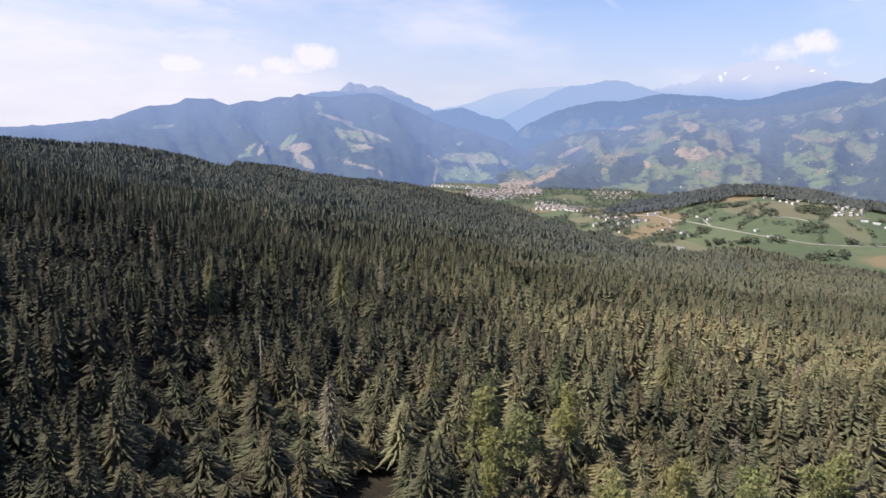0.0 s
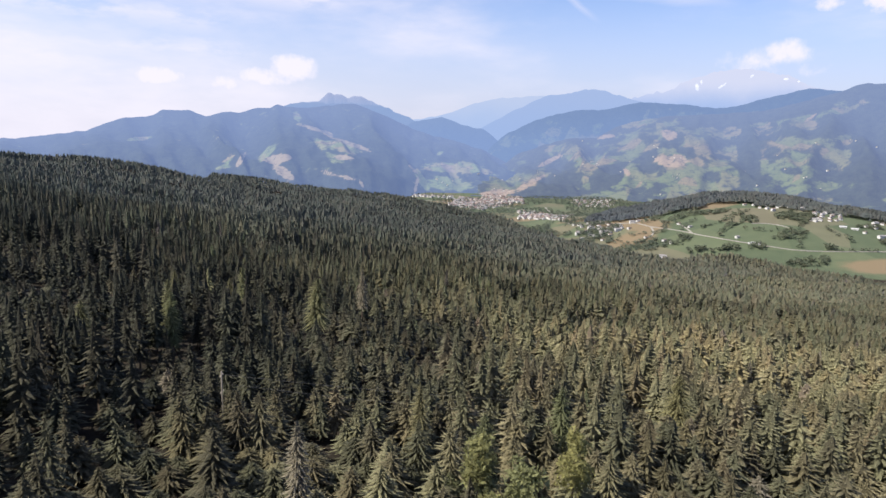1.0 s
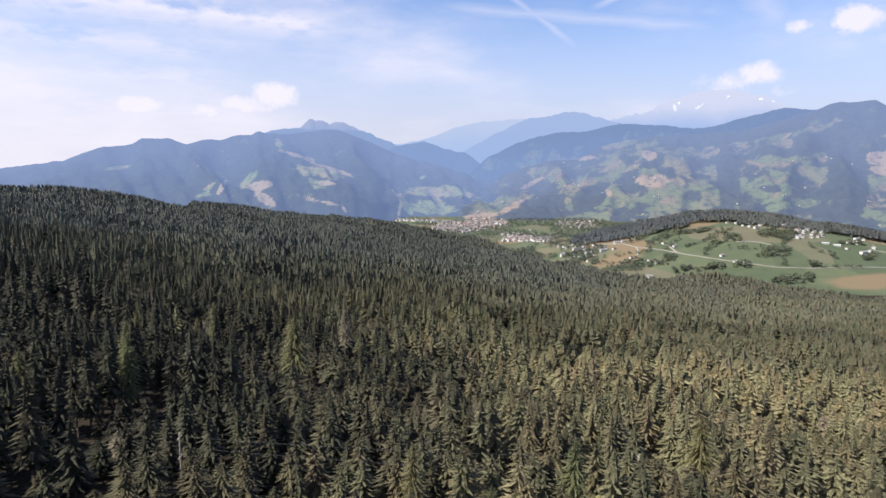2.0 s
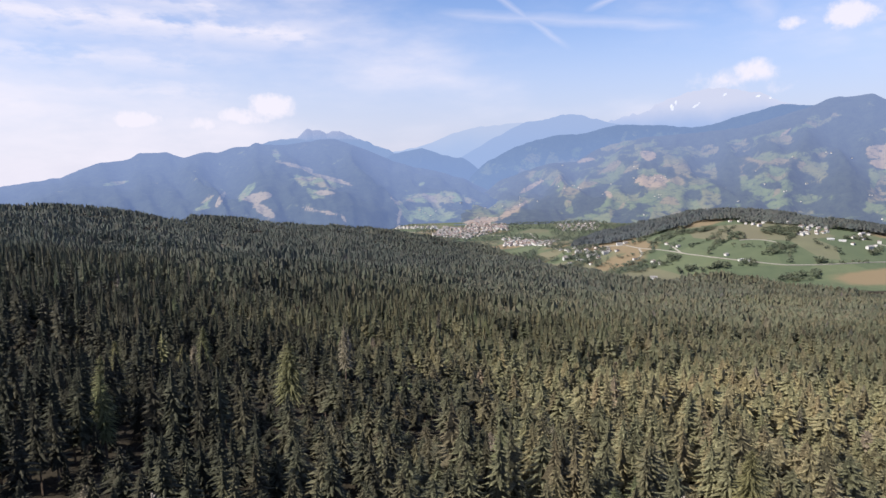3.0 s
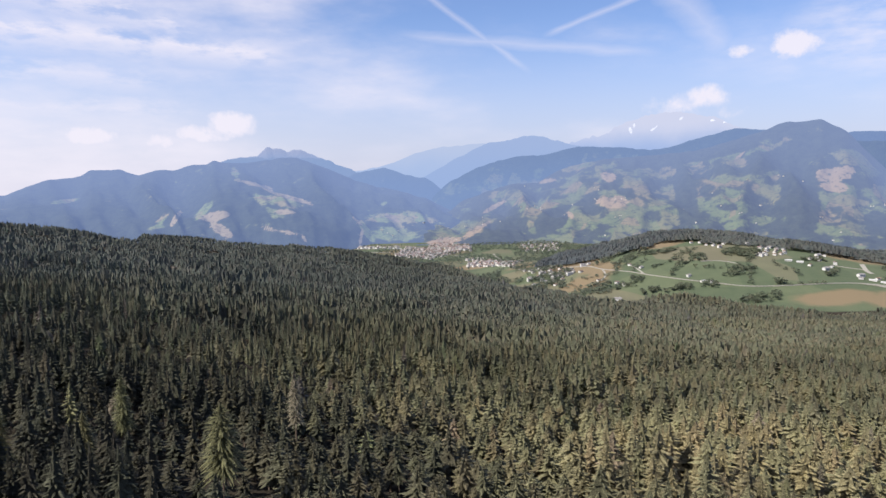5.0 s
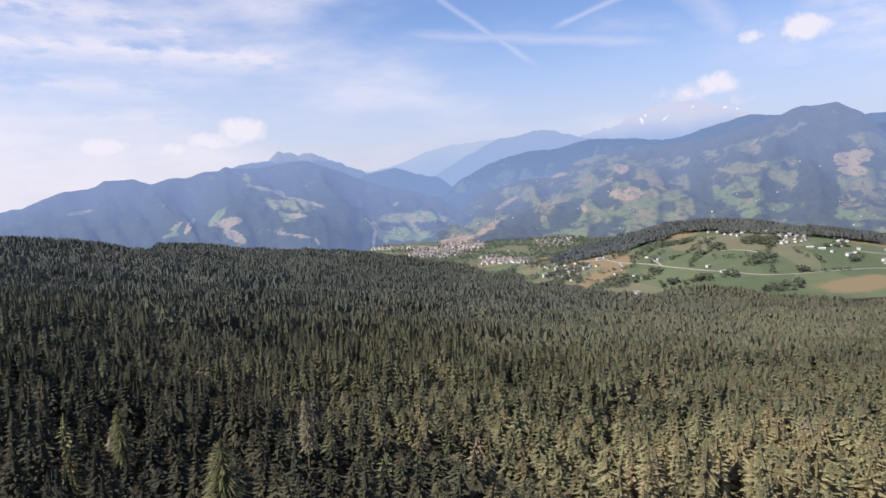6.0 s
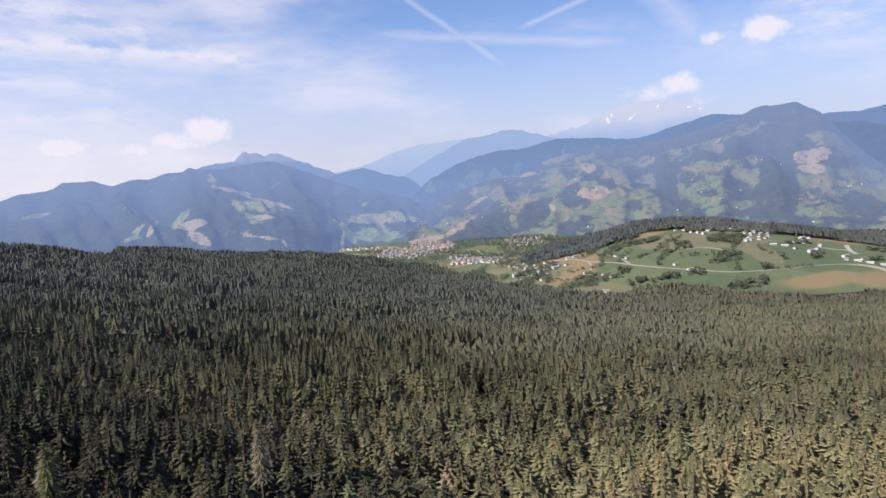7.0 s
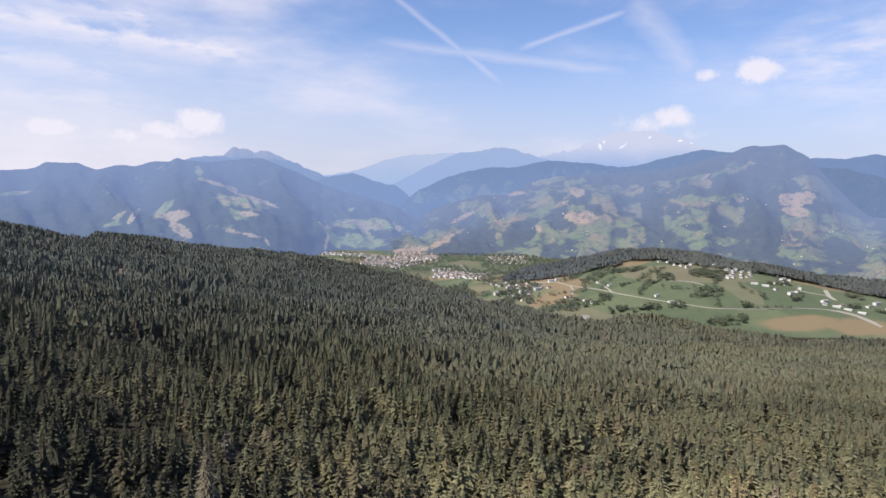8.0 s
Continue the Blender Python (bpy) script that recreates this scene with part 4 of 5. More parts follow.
# the forest round them, as stands of joined trees
mid = [with_stem(spruce(rng, 18, 2.35 + 1.05 * k / 11, 12, rng.uniform(11, 14), 6, 1, 10 - 6.5 * k / 11, 4, 0.6), 18, 0.22, 3) for k in range(12)]
x, y = scatter(-255, 330, 30, TIERS[0], 5.4)
keep = gaps(x, y) & not_crowded(x, y) & wedge(x, y) & ~in_near(x, y) & (np.hypot(x, y) > 58)
x, y = x[keep], y[keep]
near_row = (y < 205) & (y > 60) & (x > -85) & (x < 140)
rich = [with_stem(spruce(rng, 18, 2.5 + 1.1 * k / 9, 14, rng.uniform(12, 15), 8, 2, 11 - 7.5 * k / 9, 5, 0.55), 18, 0.22, 3) for k in range(10)]
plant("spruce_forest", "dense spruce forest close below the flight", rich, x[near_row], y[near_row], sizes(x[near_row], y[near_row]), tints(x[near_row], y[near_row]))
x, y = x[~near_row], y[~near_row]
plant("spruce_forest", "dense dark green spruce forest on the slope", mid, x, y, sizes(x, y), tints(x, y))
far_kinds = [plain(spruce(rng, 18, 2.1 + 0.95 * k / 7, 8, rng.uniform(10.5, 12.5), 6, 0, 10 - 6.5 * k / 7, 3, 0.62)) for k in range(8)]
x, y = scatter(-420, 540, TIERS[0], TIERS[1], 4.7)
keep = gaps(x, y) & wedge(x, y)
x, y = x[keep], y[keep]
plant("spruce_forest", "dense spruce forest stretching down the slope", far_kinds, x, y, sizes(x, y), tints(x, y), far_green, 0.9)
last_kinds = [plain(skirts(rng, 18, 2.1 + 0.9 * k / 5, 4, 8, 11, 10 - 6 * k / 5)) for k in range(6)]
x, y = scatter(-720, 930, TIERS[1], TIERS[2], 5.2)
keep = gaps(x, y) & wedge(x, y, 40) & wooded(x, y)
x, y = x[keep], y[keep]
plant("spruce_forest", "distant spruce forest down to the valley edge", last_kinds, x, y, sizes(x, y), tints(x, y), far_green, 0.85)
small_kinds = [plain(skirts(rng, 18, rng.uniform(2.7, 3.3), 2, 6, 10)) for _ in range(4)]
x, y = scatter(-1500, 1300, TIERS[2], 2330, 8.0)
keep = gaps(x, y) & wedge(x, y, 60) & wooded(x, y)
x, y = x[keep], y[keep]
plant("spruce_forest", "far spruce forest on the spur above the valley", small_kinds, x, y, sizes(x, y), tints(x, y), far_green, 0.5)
x, y = scatter(-130, 130, -70, 90, 4.8)
keep = (np.hypot(x, y) <= 58) | ((y <= 30) & (np.abs(x) < 120)) | (~wedge(x, y) & (y < 90))
keep &= ~in_near(x, y) & gaps(x, y)
x, y = x[keep], y[keep]
plant("spruce_forest", "dense spruce forest under the start of the flight", far_kinds[4:], x, y, sizes(x, y) * (1, 1.25), tints(x, y), forest_green, 0.8)
x, y = scatter(-430, 430, -260, 260, 8.0)
keep = ((y < -70) | ((np.abs(x) >= 130) & ~wedge(x, y))) & ~wedge(x, y)
x, y = x[keep], y[keep]
plant("spruce_forest", "spruce forest behind the flight", small_kinds, x, y, sizes(x, y) * (1, 1.4), tints(x, y), forest_green, 0.6)


# ---------------------------------------------------------------- woods, hedges and single trees of the valley
def leafy(rng, tall, reach, count):
    """A broad-leaved tree far off: a short stem and a ragged cloud of leaf clumps."""
    vs, fs = [], []
    for k in range(count):
        d = rng.normal(0, 1, 3)
        d /= np.linalg.norm(d)
        c = d * np.array([reach, reach, tall * 0.38]) * rng.uniform(0.55, 1.0) * (1 + 0.25 * math.sin(3 * d[0] + 5 * d[1])) + (0, 0, tall * 0.6)
        a, b = rng.normal(0, 1, 3), rng.normal(0, 1, 3)
        size = reach * rng.uniform(0.32, 0.52)
        a, b = a / np.linalg.norm(a) * size, b / np.linalg.norm(b) * size
        vs += [c + a, c - 0.5 * a + b, c - 0.5 * a - b]
        fs.append((3 * k, 3 * k + 1, 3 * k + 2))
    return np.array(vs), np.array(fs), np.tile([0.9, 0.3, 0.3], count)


def hill_axes(x, y):
    a = radians(29)
    return (x - 654) * math.cos(a) - (y - 1181) * math.sin(a), (x - 654) * math.sin(a) + (y - 1181) * math.cos(a)


x, y = scatter(210, 1750, 1190, 2310, 6.8)
u, v = hill_axes(x / PLAN, y / PLAN)
low_edge = -70 - 45 * smooth(-120, -200, u) + 26 * (fbm(x / 63, y / 63, 3, 61) - 0.5)
keep = (v > low_edge) & (v < 150) & (u > -330) & (u < 420)
open_top = (np.abs(u + 75) < 40) & (v < -40)
keep &= ~open_top
x, y = x[keep], y[keep]
plant("hilltop_wood", "dark strip of conifer wood along the hilltop", small_kinds, x, y, sizes(x, y) * (0.98, 1.25), 0.13 + tints(x, y) * 0.4, hazed_green, 0.4)
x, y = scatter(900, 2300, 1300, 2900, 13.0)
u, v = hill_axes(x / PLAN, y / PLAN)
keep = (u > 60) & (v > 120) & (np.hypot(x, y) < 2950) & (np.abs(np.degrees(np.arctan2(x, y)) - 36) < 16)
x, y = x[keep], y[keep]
plant("valley_wood", "dark conifer wood in the dip behind the hill", small_kinds, x, y, sizes(x, y) * (1.0, 1.5), 0.13 + tints(x, y) * 0.4, hazed_green, 0.4)

leaf_kinds = [plain(leafy(rng, 12, rng.uniform(3.0, 4.4), 26)) for _ in range(5)]
groves = [(512, 1133, 34, 16), (419, 1014, 14, 12), (503, 946, 13, 8), (459, 952, 24, 7), (420, 960, 20, 7), (599, 920, 7, 10), (548, 884, 30, 14), (813, 956, 13, 12),
          (548, 1060, 12, 24), (625, 1062, 34, 22), (720, 1010, 24, 9), (452, 1205, 34, 7), (552, 968, 16, 5), (588, 985, 14, 6), (690, 935, 9, 6), (765, 905, 12, 5), (800, 890, 10, 5)]
gxs, gys = [], []
for cx, cy, rx, ry in groves:
    n = max(5, int(rx * ry * 3.14 / 26))
    r, a = np.sqrt(rng.random(n)), rng.uniform(0, 6.283, n)
    gxs.append(cx + rx * r * np.cos(a))
    gys.append(cy + ry * r * np.sin(a))
for x0, y0, x1, y1, n in [(411, 1144, 469, 1196, 16), (380, 1206, 443, 1259, 14), (503, 1032, 551, 1071, 14), (553, 960, 590, 985, 9), (430, 1060, 470, 1100, 7), (600, 915, 660, 905, 7), (520, 1010, 560, 1000, 6), (640, 1000, 650, 940, 8), (426, 1095, 480, 1140, 12), (470, 1000, 520, 1060, 12), (560, 930, 600, 990, 9), (455, 1125, 500, 1170, 10), (400, 1060, 420, 1110, 7), (600, 1010, 650, 1060, 10), (690, 930, 720, 960, 6), (350, 1080, 400, 1060, 8), (520, 1085, 560, 1120, 8), (395, 1140, 475, 1219, 20),
                           (419, 1106, 475, 1157, 15), (460, 1046, 480, 1061, 7), (491, 1060, 525, 1078, 9), (543, 1093, 570, 1112, 8), (615, 1025, 642, 1044, 8), (552, 976, 585, 1003, 9)]:
    t = np.linspace(0, 1, n) + rng.normal(0, 0.02, n)
    gxs.append(x0 + (x1 - x0) * t + rng.normal(0, 2, n))
    gys.append(y0 + (y1 - y0) * t + rng.normal(0, 2, n))
gxs, gys = [PLAN * v for v in gxs], [PLAN * v for v in gys]
x, y = scatter(-100, 1260, 1460, 3000, 18.0, 0.5)
keep = (fbm(x / 170, y / 170, 3, 71) > 0.36) & (wood_share(x / PLAN, y / PLAN) < 0.35) & (hill(x / PLAN, y / PLAN) < 35)
gxs.append(x[keep])
gys.append(y[keep])
x, y = scatter(210, 590, 1300, 1860, 9.0)
keep = (fbm(x / 84, y / 84, 3, 73) > 0.56) & (wood_share(x / PLAN, y / PLAN) < 0.9) & (hill(x / PLAN, y / PLAN) < 40)
gxs.append(x[keep])
gys.append(y[keep])
x, y = np.concatenate(gxs), np.concatenate(gys)
plant("valley_trees", "broad-leaved trees and hedges among the meadows", leaf_kinds, x, y, sizes(x, y), np.clip(0.5 + 0.3 * tints(x, y), 0, 0.84), leaf_green)


# ---------------------------------------------------------------- roads
gravel, g, s = material("pale_road", 0.95)
g.link(g.ramp(g.noise(g.position(), 0.4, 4.0), [(0.3, (0.20, 0.19, 0.17)), (0.7, (0.30, 0.285, 0.255))]), s.inputs["Base Color"])

earth, g, s = material("earth_track", 1.0)
g.link(g.ramp(g.noise(g.position(), 0.4, 4.0), [(0.3, (0.11, 0.095, 0.075)), (0.7, (0.19, 0.165, 0.135))]), s.inputs["Base Color"])


def road(label, points, wide, surface=gravel):
    """A road laid over the land along plan points."""
    pts = np.array(points, float) * PLAN
    seg = np.hypot(*np.diff(pts, axis=0).T)
    at = np.r_[0, np.cumsum(seg)]
    n = max(4, int(at[-1] / 9))
    t = np.linspace(0, at[-1], n)
    px, py = np.interp(t, at, pts[:, 0]), np.interp(t, at, pts[:, 1])
    if n > 8:
        k = np.ones(5) / 5
        px[2:-2], py[2:-2] = np.convolve(px, k, "valid"), np.convolve(py, k, "valid")
    dx, dy = np.gradient(px), np.gradient(py)
    ln = np.hypot(dx, dy)
    nx_, ny_ = -dy / ln * wide / 2, dx / ln * wide / 2
    z = np.maximum.reduce([land(px + nx_, py + ny_), land(px - nx_, py - ny_), land(px, py)]) + 0.7
    rows = [np.stack([px + k * nx_, py + k * ny_, z - d], 1) for k, d in ((1.0, 1.6), (1.0, 0.0), (-1.0, 0.0), (-1.0, 1.6))]
    v = np.concatenate(rows)
    i = np.arange(n - 1)
    f = np.concatenate([np.stack([i + a * n, i + 1 + a * n, i + 1 + (a + 1) * n, i + (a + 1) * n], 1) for a in range(3)])
    return tagged(new("road", mesh_of("road", v, f, [surface])), label, "road", kind="structure")


road("pale country road winding across the meadows", [(388, 1153), (396, 1104), (426, 1053), (446, 1013), (476, 978), (499, 961), (529, 940), (555, 923), (601, 911), (662, 905), (705, 900), (743, 888), (757, 851)], 3.8)
road("pale forest track up the spur", [(px_ / PLAN, py_ / PLAN) for px_, py_ in TRACK], 4, earth)
road("pale farm track on the meadow", [(396, 1104), (387, 1059), (370, 1046)], 4)
road("pale farm track up to a barn", [(440, 1101), (441, 1070), (438, 1030)], 4)
road("pale path along the hill", [(540, 1040), (556, 1038), (573, 1034), (589, 1009)], 4)
road("pale track past the hilltop farms", [(734, 979), (750, 967), (766, 961), (770, 950)], 4)
road("white gravel strip on the dry slope", [(787, 987), (766, 952), (765, 938)], 9)
road("pale paved yard beside the large farm", [(712, 897), (738, 883), (748, 863), (755, 840)], 9)
road("pale valley road towards the town", [(341, 1804), (316, 1534), (293, 1343), (294, 1250), (331, 1230), (388, 1153)], 7)
road("pale road along the valley floor", [(-120, 1960), (40, 1900), (177, 1850), (300, 1700), (316, 1534)], 7)


# ---------------------------------------------------------------- houses
def flat_colour(name, a, b, rough=0.85, scale=0.8):
    m, g, s = material(name, rough)
    g.link(g.ramp(g.noise(g.position(), scale, 4.0), [(0.3, a), (0.7, b)]), s.inputs["Base Color"])
    return m


plaster = flat_colour("white_plaster", (0.42, 0.415, 0.41), (0.56, 0.55, 0.54))
timber = flat_colour("brown_timber", (0.10, 0.065, 0.04), (0.19, 0.12, 0.075))
glass = flat_colour("dark_window", (0.03, 0.035, 0.04), (0.06, 0.07, 0.08), 0.2)
roofs = {"grey": flat_colour("grey_roof", (0.15, 0.145, 0.15), (0.26, 0.25, 0.25)), "red": flat_colour("red_roof", (0.15, 0.118, 0.112), (0.23, 0.175, 0.165)),
         "brown": flat_colour("brown_roof", (0.12, 0.085, 0.065), (0.2, 0.15, 0.12)), "white": flat_colour("pale_sheet_roof", (0.34, 0.34, 0.34), (0.46, 0.46, 0.46), 0.5)}


def boxes(sizes_):
    """One mesh of boxes: (x0, x1, y0, y1, z0, z1) each."""
    v, f = [], []
    for x0, x1, y0, y1, z0, z1 in sizes_:
        n = len(v)
        v += [(x0, y0, z0), (x1, y0, z0), (x1, y1, z0), (x0, y1, z0), (x0, y0, z1), (x1, y0, z1), (x1, y1, z1), (x0, y1, z1)]
        f += [tuple(n + k for k in q) for q in ((0, 3, 2, 1), (4, 5, 6, 7), (0, 1, 5, 4), (1, 2, 6, 5), (2, 3, 7, 6), (3, 0, 4, 7))]
    return v, f


def gable(length, width, z0, rise):
    """A timber gable storey with pointed ends, along x."""
    a, b = length / 2, width / 2
    v = [(-a, -b, z0), (a, -b, z0), (a, b, z0), (-a, b, z0), (-a, 0, z0 + rise), (a, 0, z0 + rise)]
    return v, [(0, 1, 5, 4), (2, 3, 4, 5), (1, 2, 5, 5), (3, 0, 4, 4)]


def saddle(length, width, z0, rise, over, thick=0.35):
    """A saddle roof with overhanging eaves and thick edges."""
    a, b = length / 2 + over, width / 2 + over
    drop = rise * over / (width / 2)
    low, top = z0 - drop, z0 + rise
    v = [(s * a, k, z + t) for t in (0.05, thick) for s in (-1, 1) for k, z in ((-b, low), (0, top), (b, low))]
    f = [(0, 3, 4, 1), (1, 4, 5, 2), (6, 7, 10, 9), (7, 8, 11, 10), (0, 6, 9, 3), (2, 5, 11, 8), (0, 1, 7, 6), (1, 2, 8, 7), (3, 9, 10, 4), (4, 10, 11, 5)]
    return v, f


def poly_mesh(name, v, f, mat):
    me = bpy.data.meshes.new(name)
    me.from_pydata([tuple(c) for c in v], [], [tuple(dict.fromkeys(q)) for q in f])
    me.materials.append(mat)
    return me


def house(name, label, length, width, storeys, roof, wood=True, group="valley houses", windows=True):
    h = 2.8 * storeys
    rise = width * 0.24
    top = new(name)
    part("wall", poly_mesh("wall", *boxes([(-length / 2, length / 2, -width / 2, width / 2, -2.5, h)]), plaster), top, "white plastered wall")
    part("gable", poly_mesh("gable", *gable(length, width, h, rise), timber if wood else plaster), top, "brown timber gable" if wood else "")
    part("roof", poly_mesh("roof", *saddle(length, width, h, rise, 1.1), roofs[roof]), top, roof + " saddle roof")
    if windows:
        part("chimney", poly_mesh("chimney", *boxes([(length * 0.15, length * 0.15 + 0.8, 0.6, 1.4, h + rise * 0.5, h + rise + 1.2)]), plaster), top)
    for k in range(storeys if windows else 0):
        for side in (-1, 1):
            for j in range(3):
                cx = (j - 1) * length * 0.28
                part("window", poly_mesh("window", *boxes([(cx - 0.6, cx + 0.6, side * width / 2 - 0.06, side * width / 2 + 0.06, 0.9 + 2.8 * k, 2.3 + 2.8 * k)]), glass), top)
    if wood:
        part("balcony", poly_mesh("balcony", *boxes([(length / 2, length / 2 + 1.0, -width * 0.42, width * 0.42, h - 0.2, h + 0.7)]), timber), top, "brown timber balcony")
    return tagged(top, label, "house", group)


templates = [house("chalet", "white plastered chalet with a timber gable and grey roof", 13, 11, 2, "grey"),
             house("chalet", "white plastered chalet with a red-brown roof", 14, 11, 3, "red"),
             house("chalet", "white plastered chalet with a dark brown roof", 12, 10, 2, "brown"),
             house("town_house", "white plastered town house with a red roof", 16, 12, 3, "red", False),
             house("apartment_house", "long pale apartment house with a grey roof", 24, 13, 3, "grey", False),
             house("barn", "long low white barn with a pale sheet roof", 22, 11, 1, "white", False)]
# plainer ones for the town and the far slopes
templates += [house("chalet", "white plastered chalet with a grey roof in the valley", 13, 11, 2, "grey", windows=False),
              house("chalet", "white plastered chalet with a red-brown roof in the valley", 14, 11, 3, "red", windows=False),
              house("chalet", "white plastered chalet with a dark roof in the valley", 12, 10, 2, "brown", windows=False),
              house("town_house", "pale town house with a red-brown roof", 16, 12, 3, "red", False, windows=False),
              house("apartment_house", "long pale apartment house with a grey roof in the town", 24, 13, 3, "grey", False, windows=False),
              house("barn", "long low pale barn with a light sheet roof", 22, 11, 1, "white", False, windows=False)]
used = set()


def put_house(kind, x, y, turn, size=0.62):
    x, y = x * PLAN, y * PLAN
    m = pose(x, y, float(land(np.array([x]), np.array([y]))[0]) + 0.2, 0, 0, turn)
    if kind in used:
        made = copy_thing(templates[kind], m)
        made.scale = (size, size, size)
        return made
    used.add(kind)
    templates[kind].matrix_basis = m
    templates[kind].scale = (size, size, size)
    return templates[kind]


# hill farms and hamlets
for x, y, kind, turn in [(599, 1151, 0, 20), (598, 1128, 2, 60), (606, 1118, 0, 30), (609, 1103, 1, 10), (636, 1133, 0, 70), (661, 1147, 2, 40), (659, 1126, 0, 20), (667, 1110, 4, 25),
                         (618, 1144, 1, 35), (625, 1141, 2, 15), (628, 1124, 0, 50), (649, 1122, 1, 20), (674, 1131, 2, 30), (587, 1161, 2, 0), (644, 1140, 4, 15)]:
    put_house(kind, x, y, turn)
for x, y, kind, turn in [(673, 1007, 5, -20), (686, 997, 5, -30), (714, 1011, 0, 15), (742, 1030, 4, 20), (756, 1033, 0, 50), (691, 980, 2, 30), (739, 986, 1, 60), (699, 946, 0, 10), (726, 1005, 2, 25), (703, 959, 4, 15), (721, 970, 0, 40), (729, 1016, 1, 60)]:
    put_house(kind, x, y, turn)
for x, y, kind, turn in [(727, 916, 0, -30), (740, 908, 5, -40), (750, 897, 5, -45), (762, 884, 5, -45), (797, 911, 0, 20), (826, 926, 4, 10), (825, 905, 2, 40), (735, 926, 4, 10), (752, 912, 2, 0)]:
    put_house(kind, x, y, turn)
for x, y, kind, turn in [(388, 1018, 1, 30), (395, 1006, 0, 80), (394, 1168, 0, 10), (382, 1164, 4, 0), (439, 1090, 2, 40), (447, 1062, 0, 15), (491, 985, 0, 20), (502, 960, 5, 15), (511, 953, 0, 60), (369, 1050, 2, 20)]:
    put_house(kind, x, y, turn)
for x, y, kind, turn in [(307, 945, 0, 20), (322, 950, 2, 50), (351, 945, 0, 15), (362, 950, 4, -20), (284, 858, 4, 15), (297, 862, 0, 20), (317, 861, 2, 40), (301, 1213, 0, 0), (309, 1095, 2, 40), (302, 1157, 0, 60), (315, 1120, 1, 20), (294, 1250, 0, 30), (285, 1180, 2, 0), (330, 1140, 0, 10)]:
    put_house(kind, x, y, turn)


built = []  # where houses stand, in plan units


def settle(count, corners, apart, mix, seed, size=0.68, plainer=6, joined=False):
    """Houses spread unevenly between four plan corners; joined: one object for the many that far off run together."""
    r = np.random.default_rng(seed)
    a, b, c, d = [np.array(p, float) for p in corners]
    made, whole = 0, [[], [], []]
    for _ in range(count * 12):
        if made == count:
            break
        s, t = r.random(), r.random()
        p = (a * (1 - s) + b * s) * (1 - t) + (c * (1 - s) + d * s) * t
        if all(np.hypot(*(p - q)) > apart for q in built):
            made += 1
            built.append(p)
            kind, turn = plainer + int(r.choice(len(mix), p=np.array(mix) / sum(mix))), r.choice([10, 100, 35, 125]) + r.normal(0, 8)
            if not joined:
                put_house(kind, p[0], p[1], turn, size)
                continue
            x, y = p * PLAN
            m = pose(x, y, float(land(np.array([x]), np.array([y]))[0]) + 0.2, 0, 0, turn) @ Matrix.Scale(size, 4)
            verts, faces, mats = whole
            for piece in templates[kind].children:
                n = len(verts)
                verts += [m @ v.co for v in piece.data.vertices]
                faces += [tuple(n + i for i in q.vertices) for q in piece.data.polygons]
                mats += [piece.data.materials[0]] * len(piece.data.polygons)
    if joined:
        verts, faces, mats = whole
        me = bpy.data.meshes.new("town")
        me.from_pydata([tuple(v) for v in verts], [], faces)
        kinds = list(dict.fromkeys(mats))
        for k in kinds:
            me.materials.append(k)
        me.polygons.foreach_set("material_index", [kinds.index(k) for k in mats])
        tagged(new("town_houses", me), "close-set pale houses of the valley town", "houses", kind="stuff")


settle(36, [(640, 1035), (690, 1038), (676, 1092), (728, 1100)], 10, (5, 1, 3, 0, 1, 0), 1, 0.62, 0)
settle(45, [(-45, 2050), (90, 2000), (-40, 2110), (80, 2090)], 13, (1, 1, 0, 1, 3, 3), 2)
settle(105, [(60, 1790), (150, 1690), (110, 2060), (270, 1900)], 10, (3, 2, 1, 3, 3, 0), 3)
settle(120, [(60, 1790), (150, 1690), (110, 2060), (270, 1900)], 8.5, (3, 2, 1, 3, 3, 0), 8, joined=True)
settle(150, [(170, 2030), (290, 1900), (220, 2230), (320, 2120)], 8.5, (2, 4, 1, 5, 1, 0), 4, joined=True)
settle(70, [(235, 1660), (300, 1440), (285, 1680), (345, 1470)], 12, (3, 2, 2, 1, 1, 1), 5)
settle(50, [(431, 1830), (540, 1830), (470, 2060), (620, 2060)], 18, (3, 2, 2, 2, 1, 0), 6)
settle(60, [(215, 1500), (300, 1370), (250, 1600), (330, 1480)], 10, (3, 2, 2, 1, 2, 1), 9)
settle(9, [(270, 1110), (320, 1120), (280, 1190), (330, 1200)], 14, (3, 1, 2, 0, 2, 1), 10)
settle(22, [(300, 1240), (330, 1090), (330, 1260), (372, 1130)], 12, (3, 1, 2, 0, 1, 0), 7)


# farms high on the far slopes
def far_farm(slope, az, el, kind, turn):
    A, E, x, y, z, _ = slopes[slope]
    k = np.argmin((A - az) ** 2 + (E - el) ** 2)
    made = copy_thing(templates[kind], pose(x.flat[k], y.flat[k], z.flat[k] + 2.0, 0, 0, turn))
    made.scale = (0.46, 0.46, 0.46)


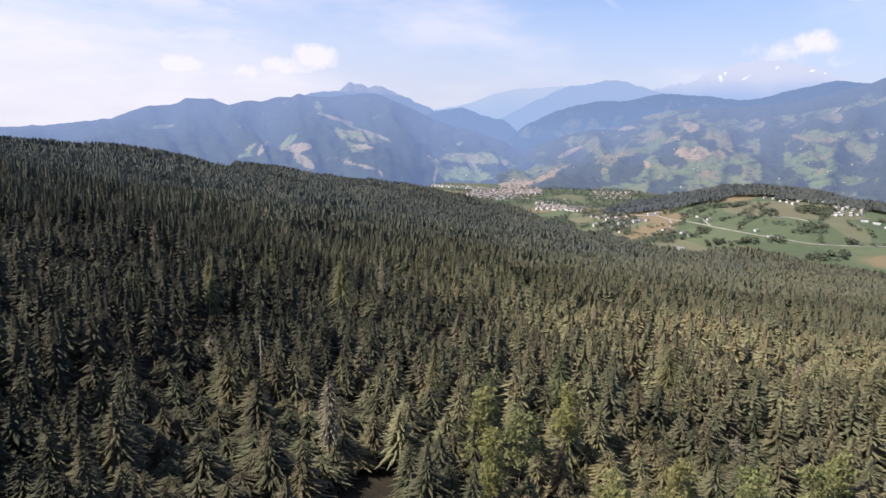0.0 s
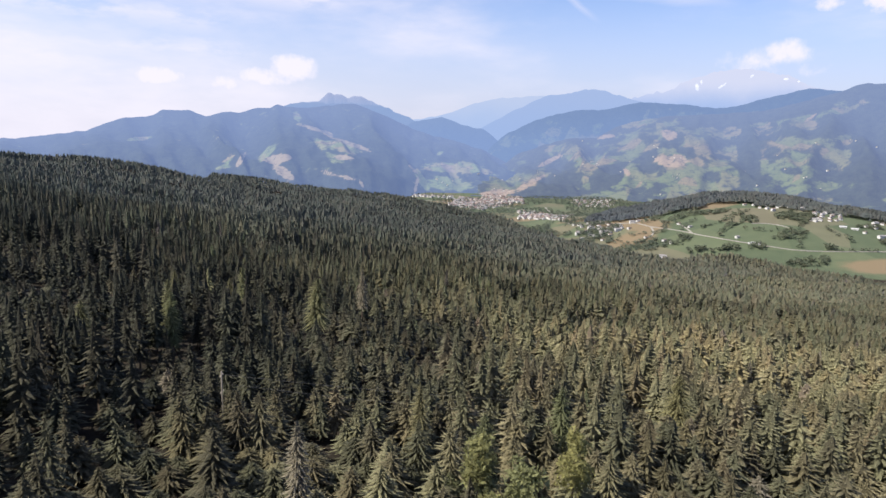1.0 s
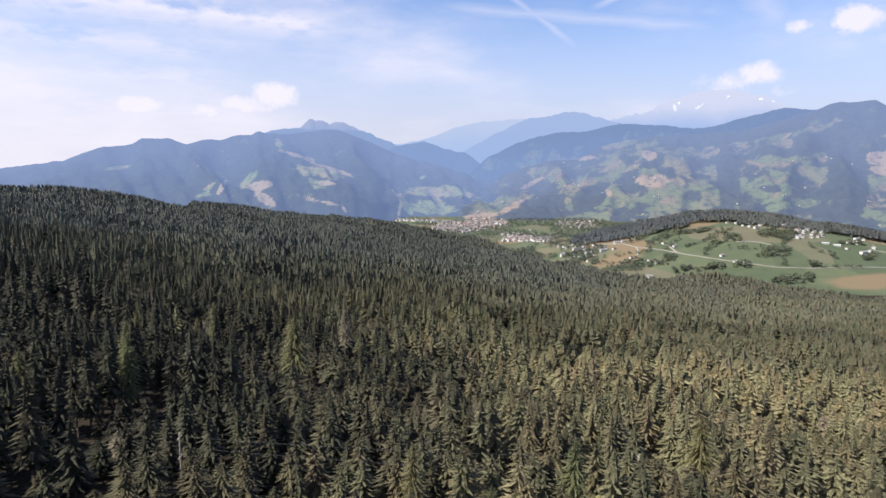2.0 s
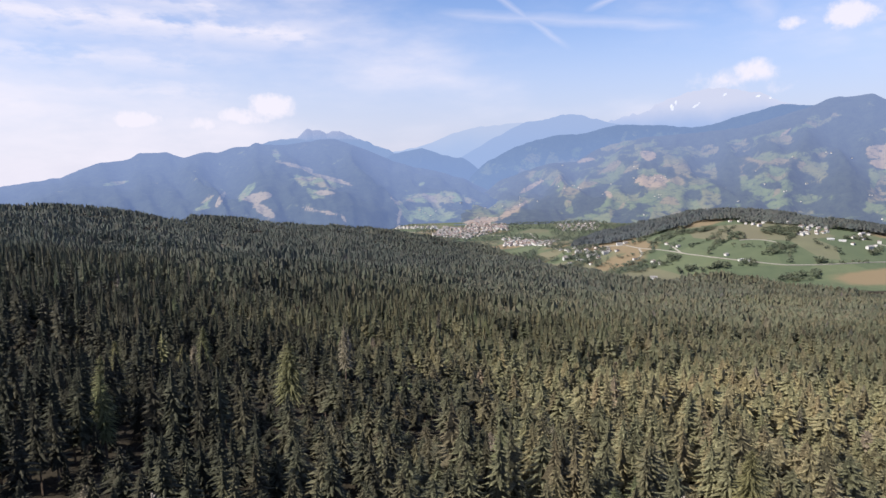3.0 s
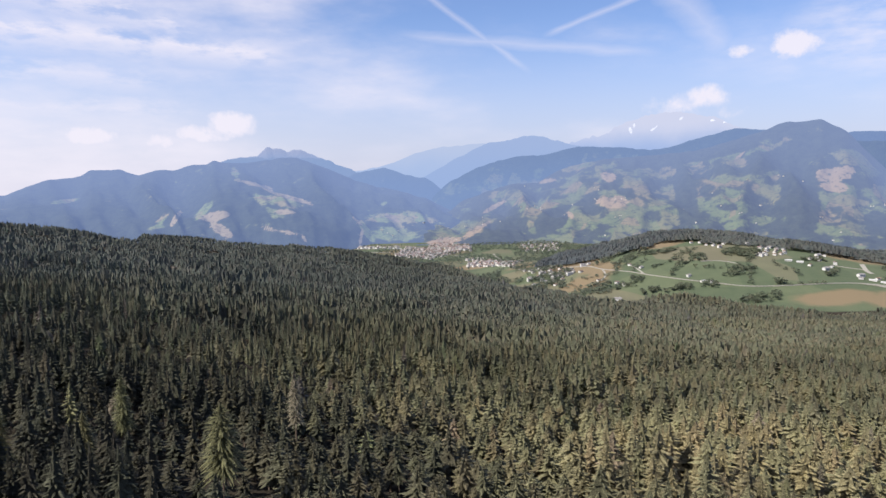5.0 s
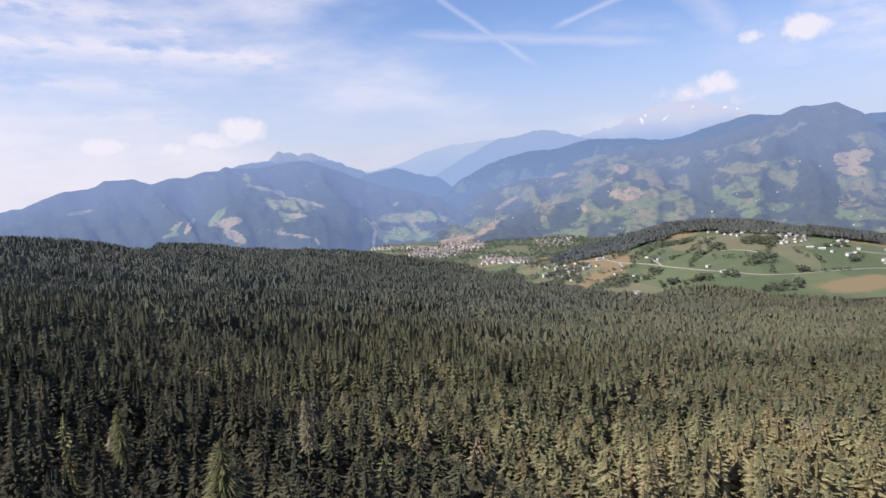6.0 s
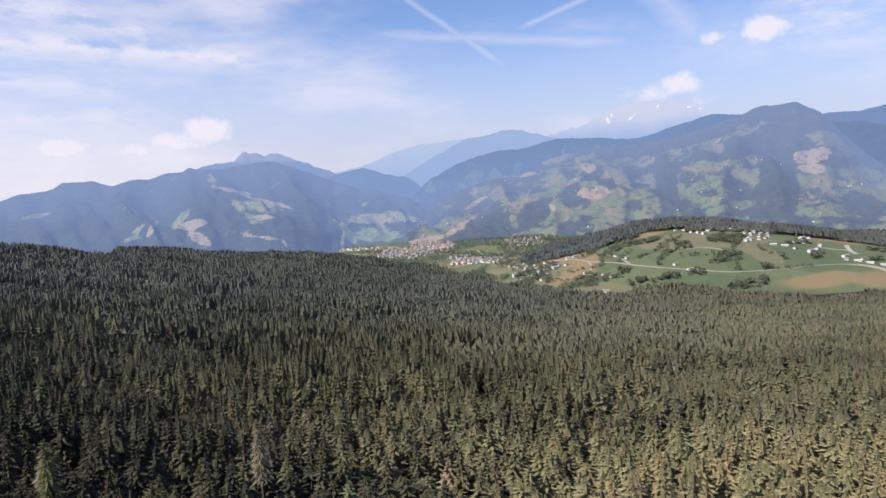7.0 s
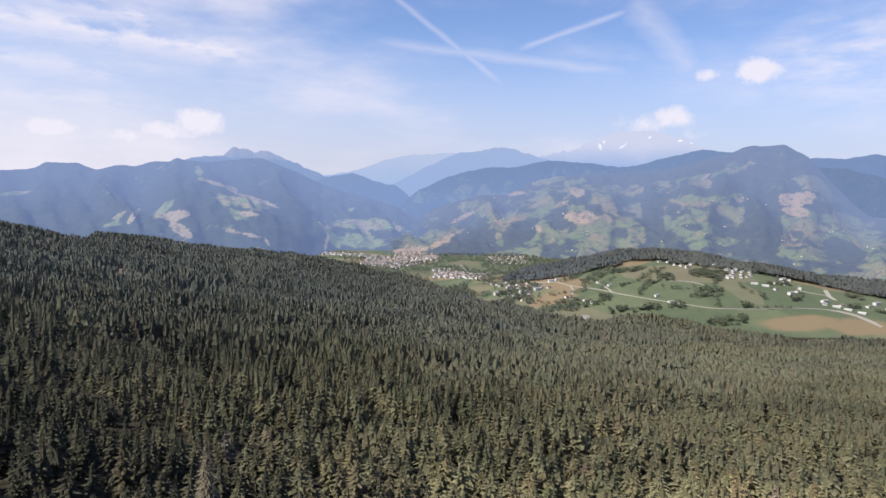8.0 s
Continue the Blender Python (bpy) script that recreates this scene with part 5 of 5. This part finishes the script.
def strew_farms(slope, count, seed):
    """Small farmsteads of two or three houses on the pastures."""
    r = np.random.default_rng(seed)
    A, E, x, y, z, green = slopes[slope]
    for k in r.choice(np.where((green.ravel() > 0.55) & (E.ravel() > -5.2) & (A.ravel() > 5))[0], count, False):
        for j in range(r.integers(2, 4)):
            near = np.argmin((A - A.flat[k] - r.normal(0, 0.35)) ** 2 + (E - E.flat[k] - r.normal(0, 0.07)) ** 2)
            made = copy_thing(templates[int(r.choice([6, 8, 7, 10]))], pose(x.flat[near], y.flat[near], z.flat[near] + 1.5, 0, 0, r.uniform(0, 180)))
            made.scale = (0.34, 0.34, 0.34)


FARMED, SKI = "broad wooded mountain with farms and pastures", "wooded mountain with ski slopes above the valley town"
for n, (az, el) in enumerate([(26.6, -2.35), (27.6, -3.38), (26.3, -4.23), (29.6, -2.02), (32.1, -3.32), (32.5, -1.97), (33.6, 0.41), (34.0, 0.33), (37.9, -3.95), (37.3, -4.58), (40.6, -1.81), (42.1, -2.94), (42.4, -3.04), (43.6, -1.59), (21.5, -3.08), (19.8, -0.65), (19.5, -0.45), (13.6, -0.25), (13.3, -2.09), (11.4, -3.38), (16.9, -2.77), (20.4, -4.54), (31.4, 0.10), (35.3, -0.09), (28.8, -0.95), (17.7, 0.14)]):
    far_farm(FARMED, az, el, (6, 10, 8, 7)[n % 4], 37 * n % 90)
for n, (az, el) in enumerate([(0.9, -4.0), (1.9, -4.5), (1.4, -4.3), (4.6, -3.4), (-8.9, -5.6), (-8.2, -5.7), (-7.5, -5.9), (2.4, -4.1)]):
    far_farm(SKI, az, el, (10, 6, 11)[n % 3], 37 * n % 90)
strew_farms(FARMED, 28, 3)


# ---------------------------------------------------------------- power line in the wood
def rod(a, b, radius, sides=5):
    """A straight rod from a to b."""
    a, b = Vector(a), Vector(b)
    turn = (b - a).to_track_quat("Z", "Y")
    v = [tuple(p + turn @ Vector((radius * math.cos(6.283 * k / sides), radius * math.sin(6.283 * k / sides), 0))) for p in (a, b) for k in range(sides)]
    f = [(k, (k + 1) % sides, sides + (k + 1) % sides, sides + k) for k in range(sides)] + [tuple(range(sides))[::-1], tuple(range(sides, 2 * sides))]
    return v, f


def ground_at(x, y):
    return float(land(np.array([float(x)]), np.array([float(y)]))[0])


grey_wood = flat_colour("weathered_wood", (0.20, 0.17, 0.14), (0.34, 0.30, 0.25), 0.9, 3.0)
wire = flat_colour("grey_wire", (0.07, 0.07, 0.075), (0.10, 0.10, 0.105), 0.7, 3.0)
LINE = [(-40, 134.3), (42, 142.7)]
for x, y in LINE:
    top, z = 229.1 - 0.11 * (x + 13), ground_at(x, y)
    pole = new("power_pole")
    pole.location = (x, y, z - 0.3)
    part("mast", poly_mesh("mast", *rod((0, 0, 0), (0, 0, top - z + 0.8), 0.16, 7), grey_wood), pole)
    for h in (top - z - 0.2, top - z - 3.6):
        part("crossarm", poly_mesh("crossarm", *boxes([(-0.1, 0.1, -0.9, 0.9, h + 0.1, h + 0.3)]), grey_wood), pole)
    tagged(pole, "weathered wooden power pole with two crossarms in the forest", "pole", "power line")
for lift, slope_, at in ((229.1, 0.11, 13), (225.8, 0.13, 6)):
    xs = np.linspace(LINE[0][0], LINE[1][0], 25)
    pts = [(x, 134.3 + 8.4 * (x + 40) / 82, lift - slope_ * (x + at) + 0.8 * ((x - 1) / 41) ** 2 - 0.9) for x in xs]
    side = [(0.0, 0.022), (-0.022, 0.0), (0.0, -0.022), (0.022, 0.0)]
    cv = [(p[0], p[1] + a, p[2] + b) for p in pts for a, b in side]
    cf = [(4 * k + i, 4 * k + (i + 1) % 4, 4 * k + 4 + (i + 1) % 4, 4 * k + 4 + i) for k in range(len(pts) - 1) for i in range(4)]
    tagged(new("power_cable", poly_mesh("power_cable", cv, cf, wire)), "thin grey power cable slung between poles over the clearing", "cable", "power line")
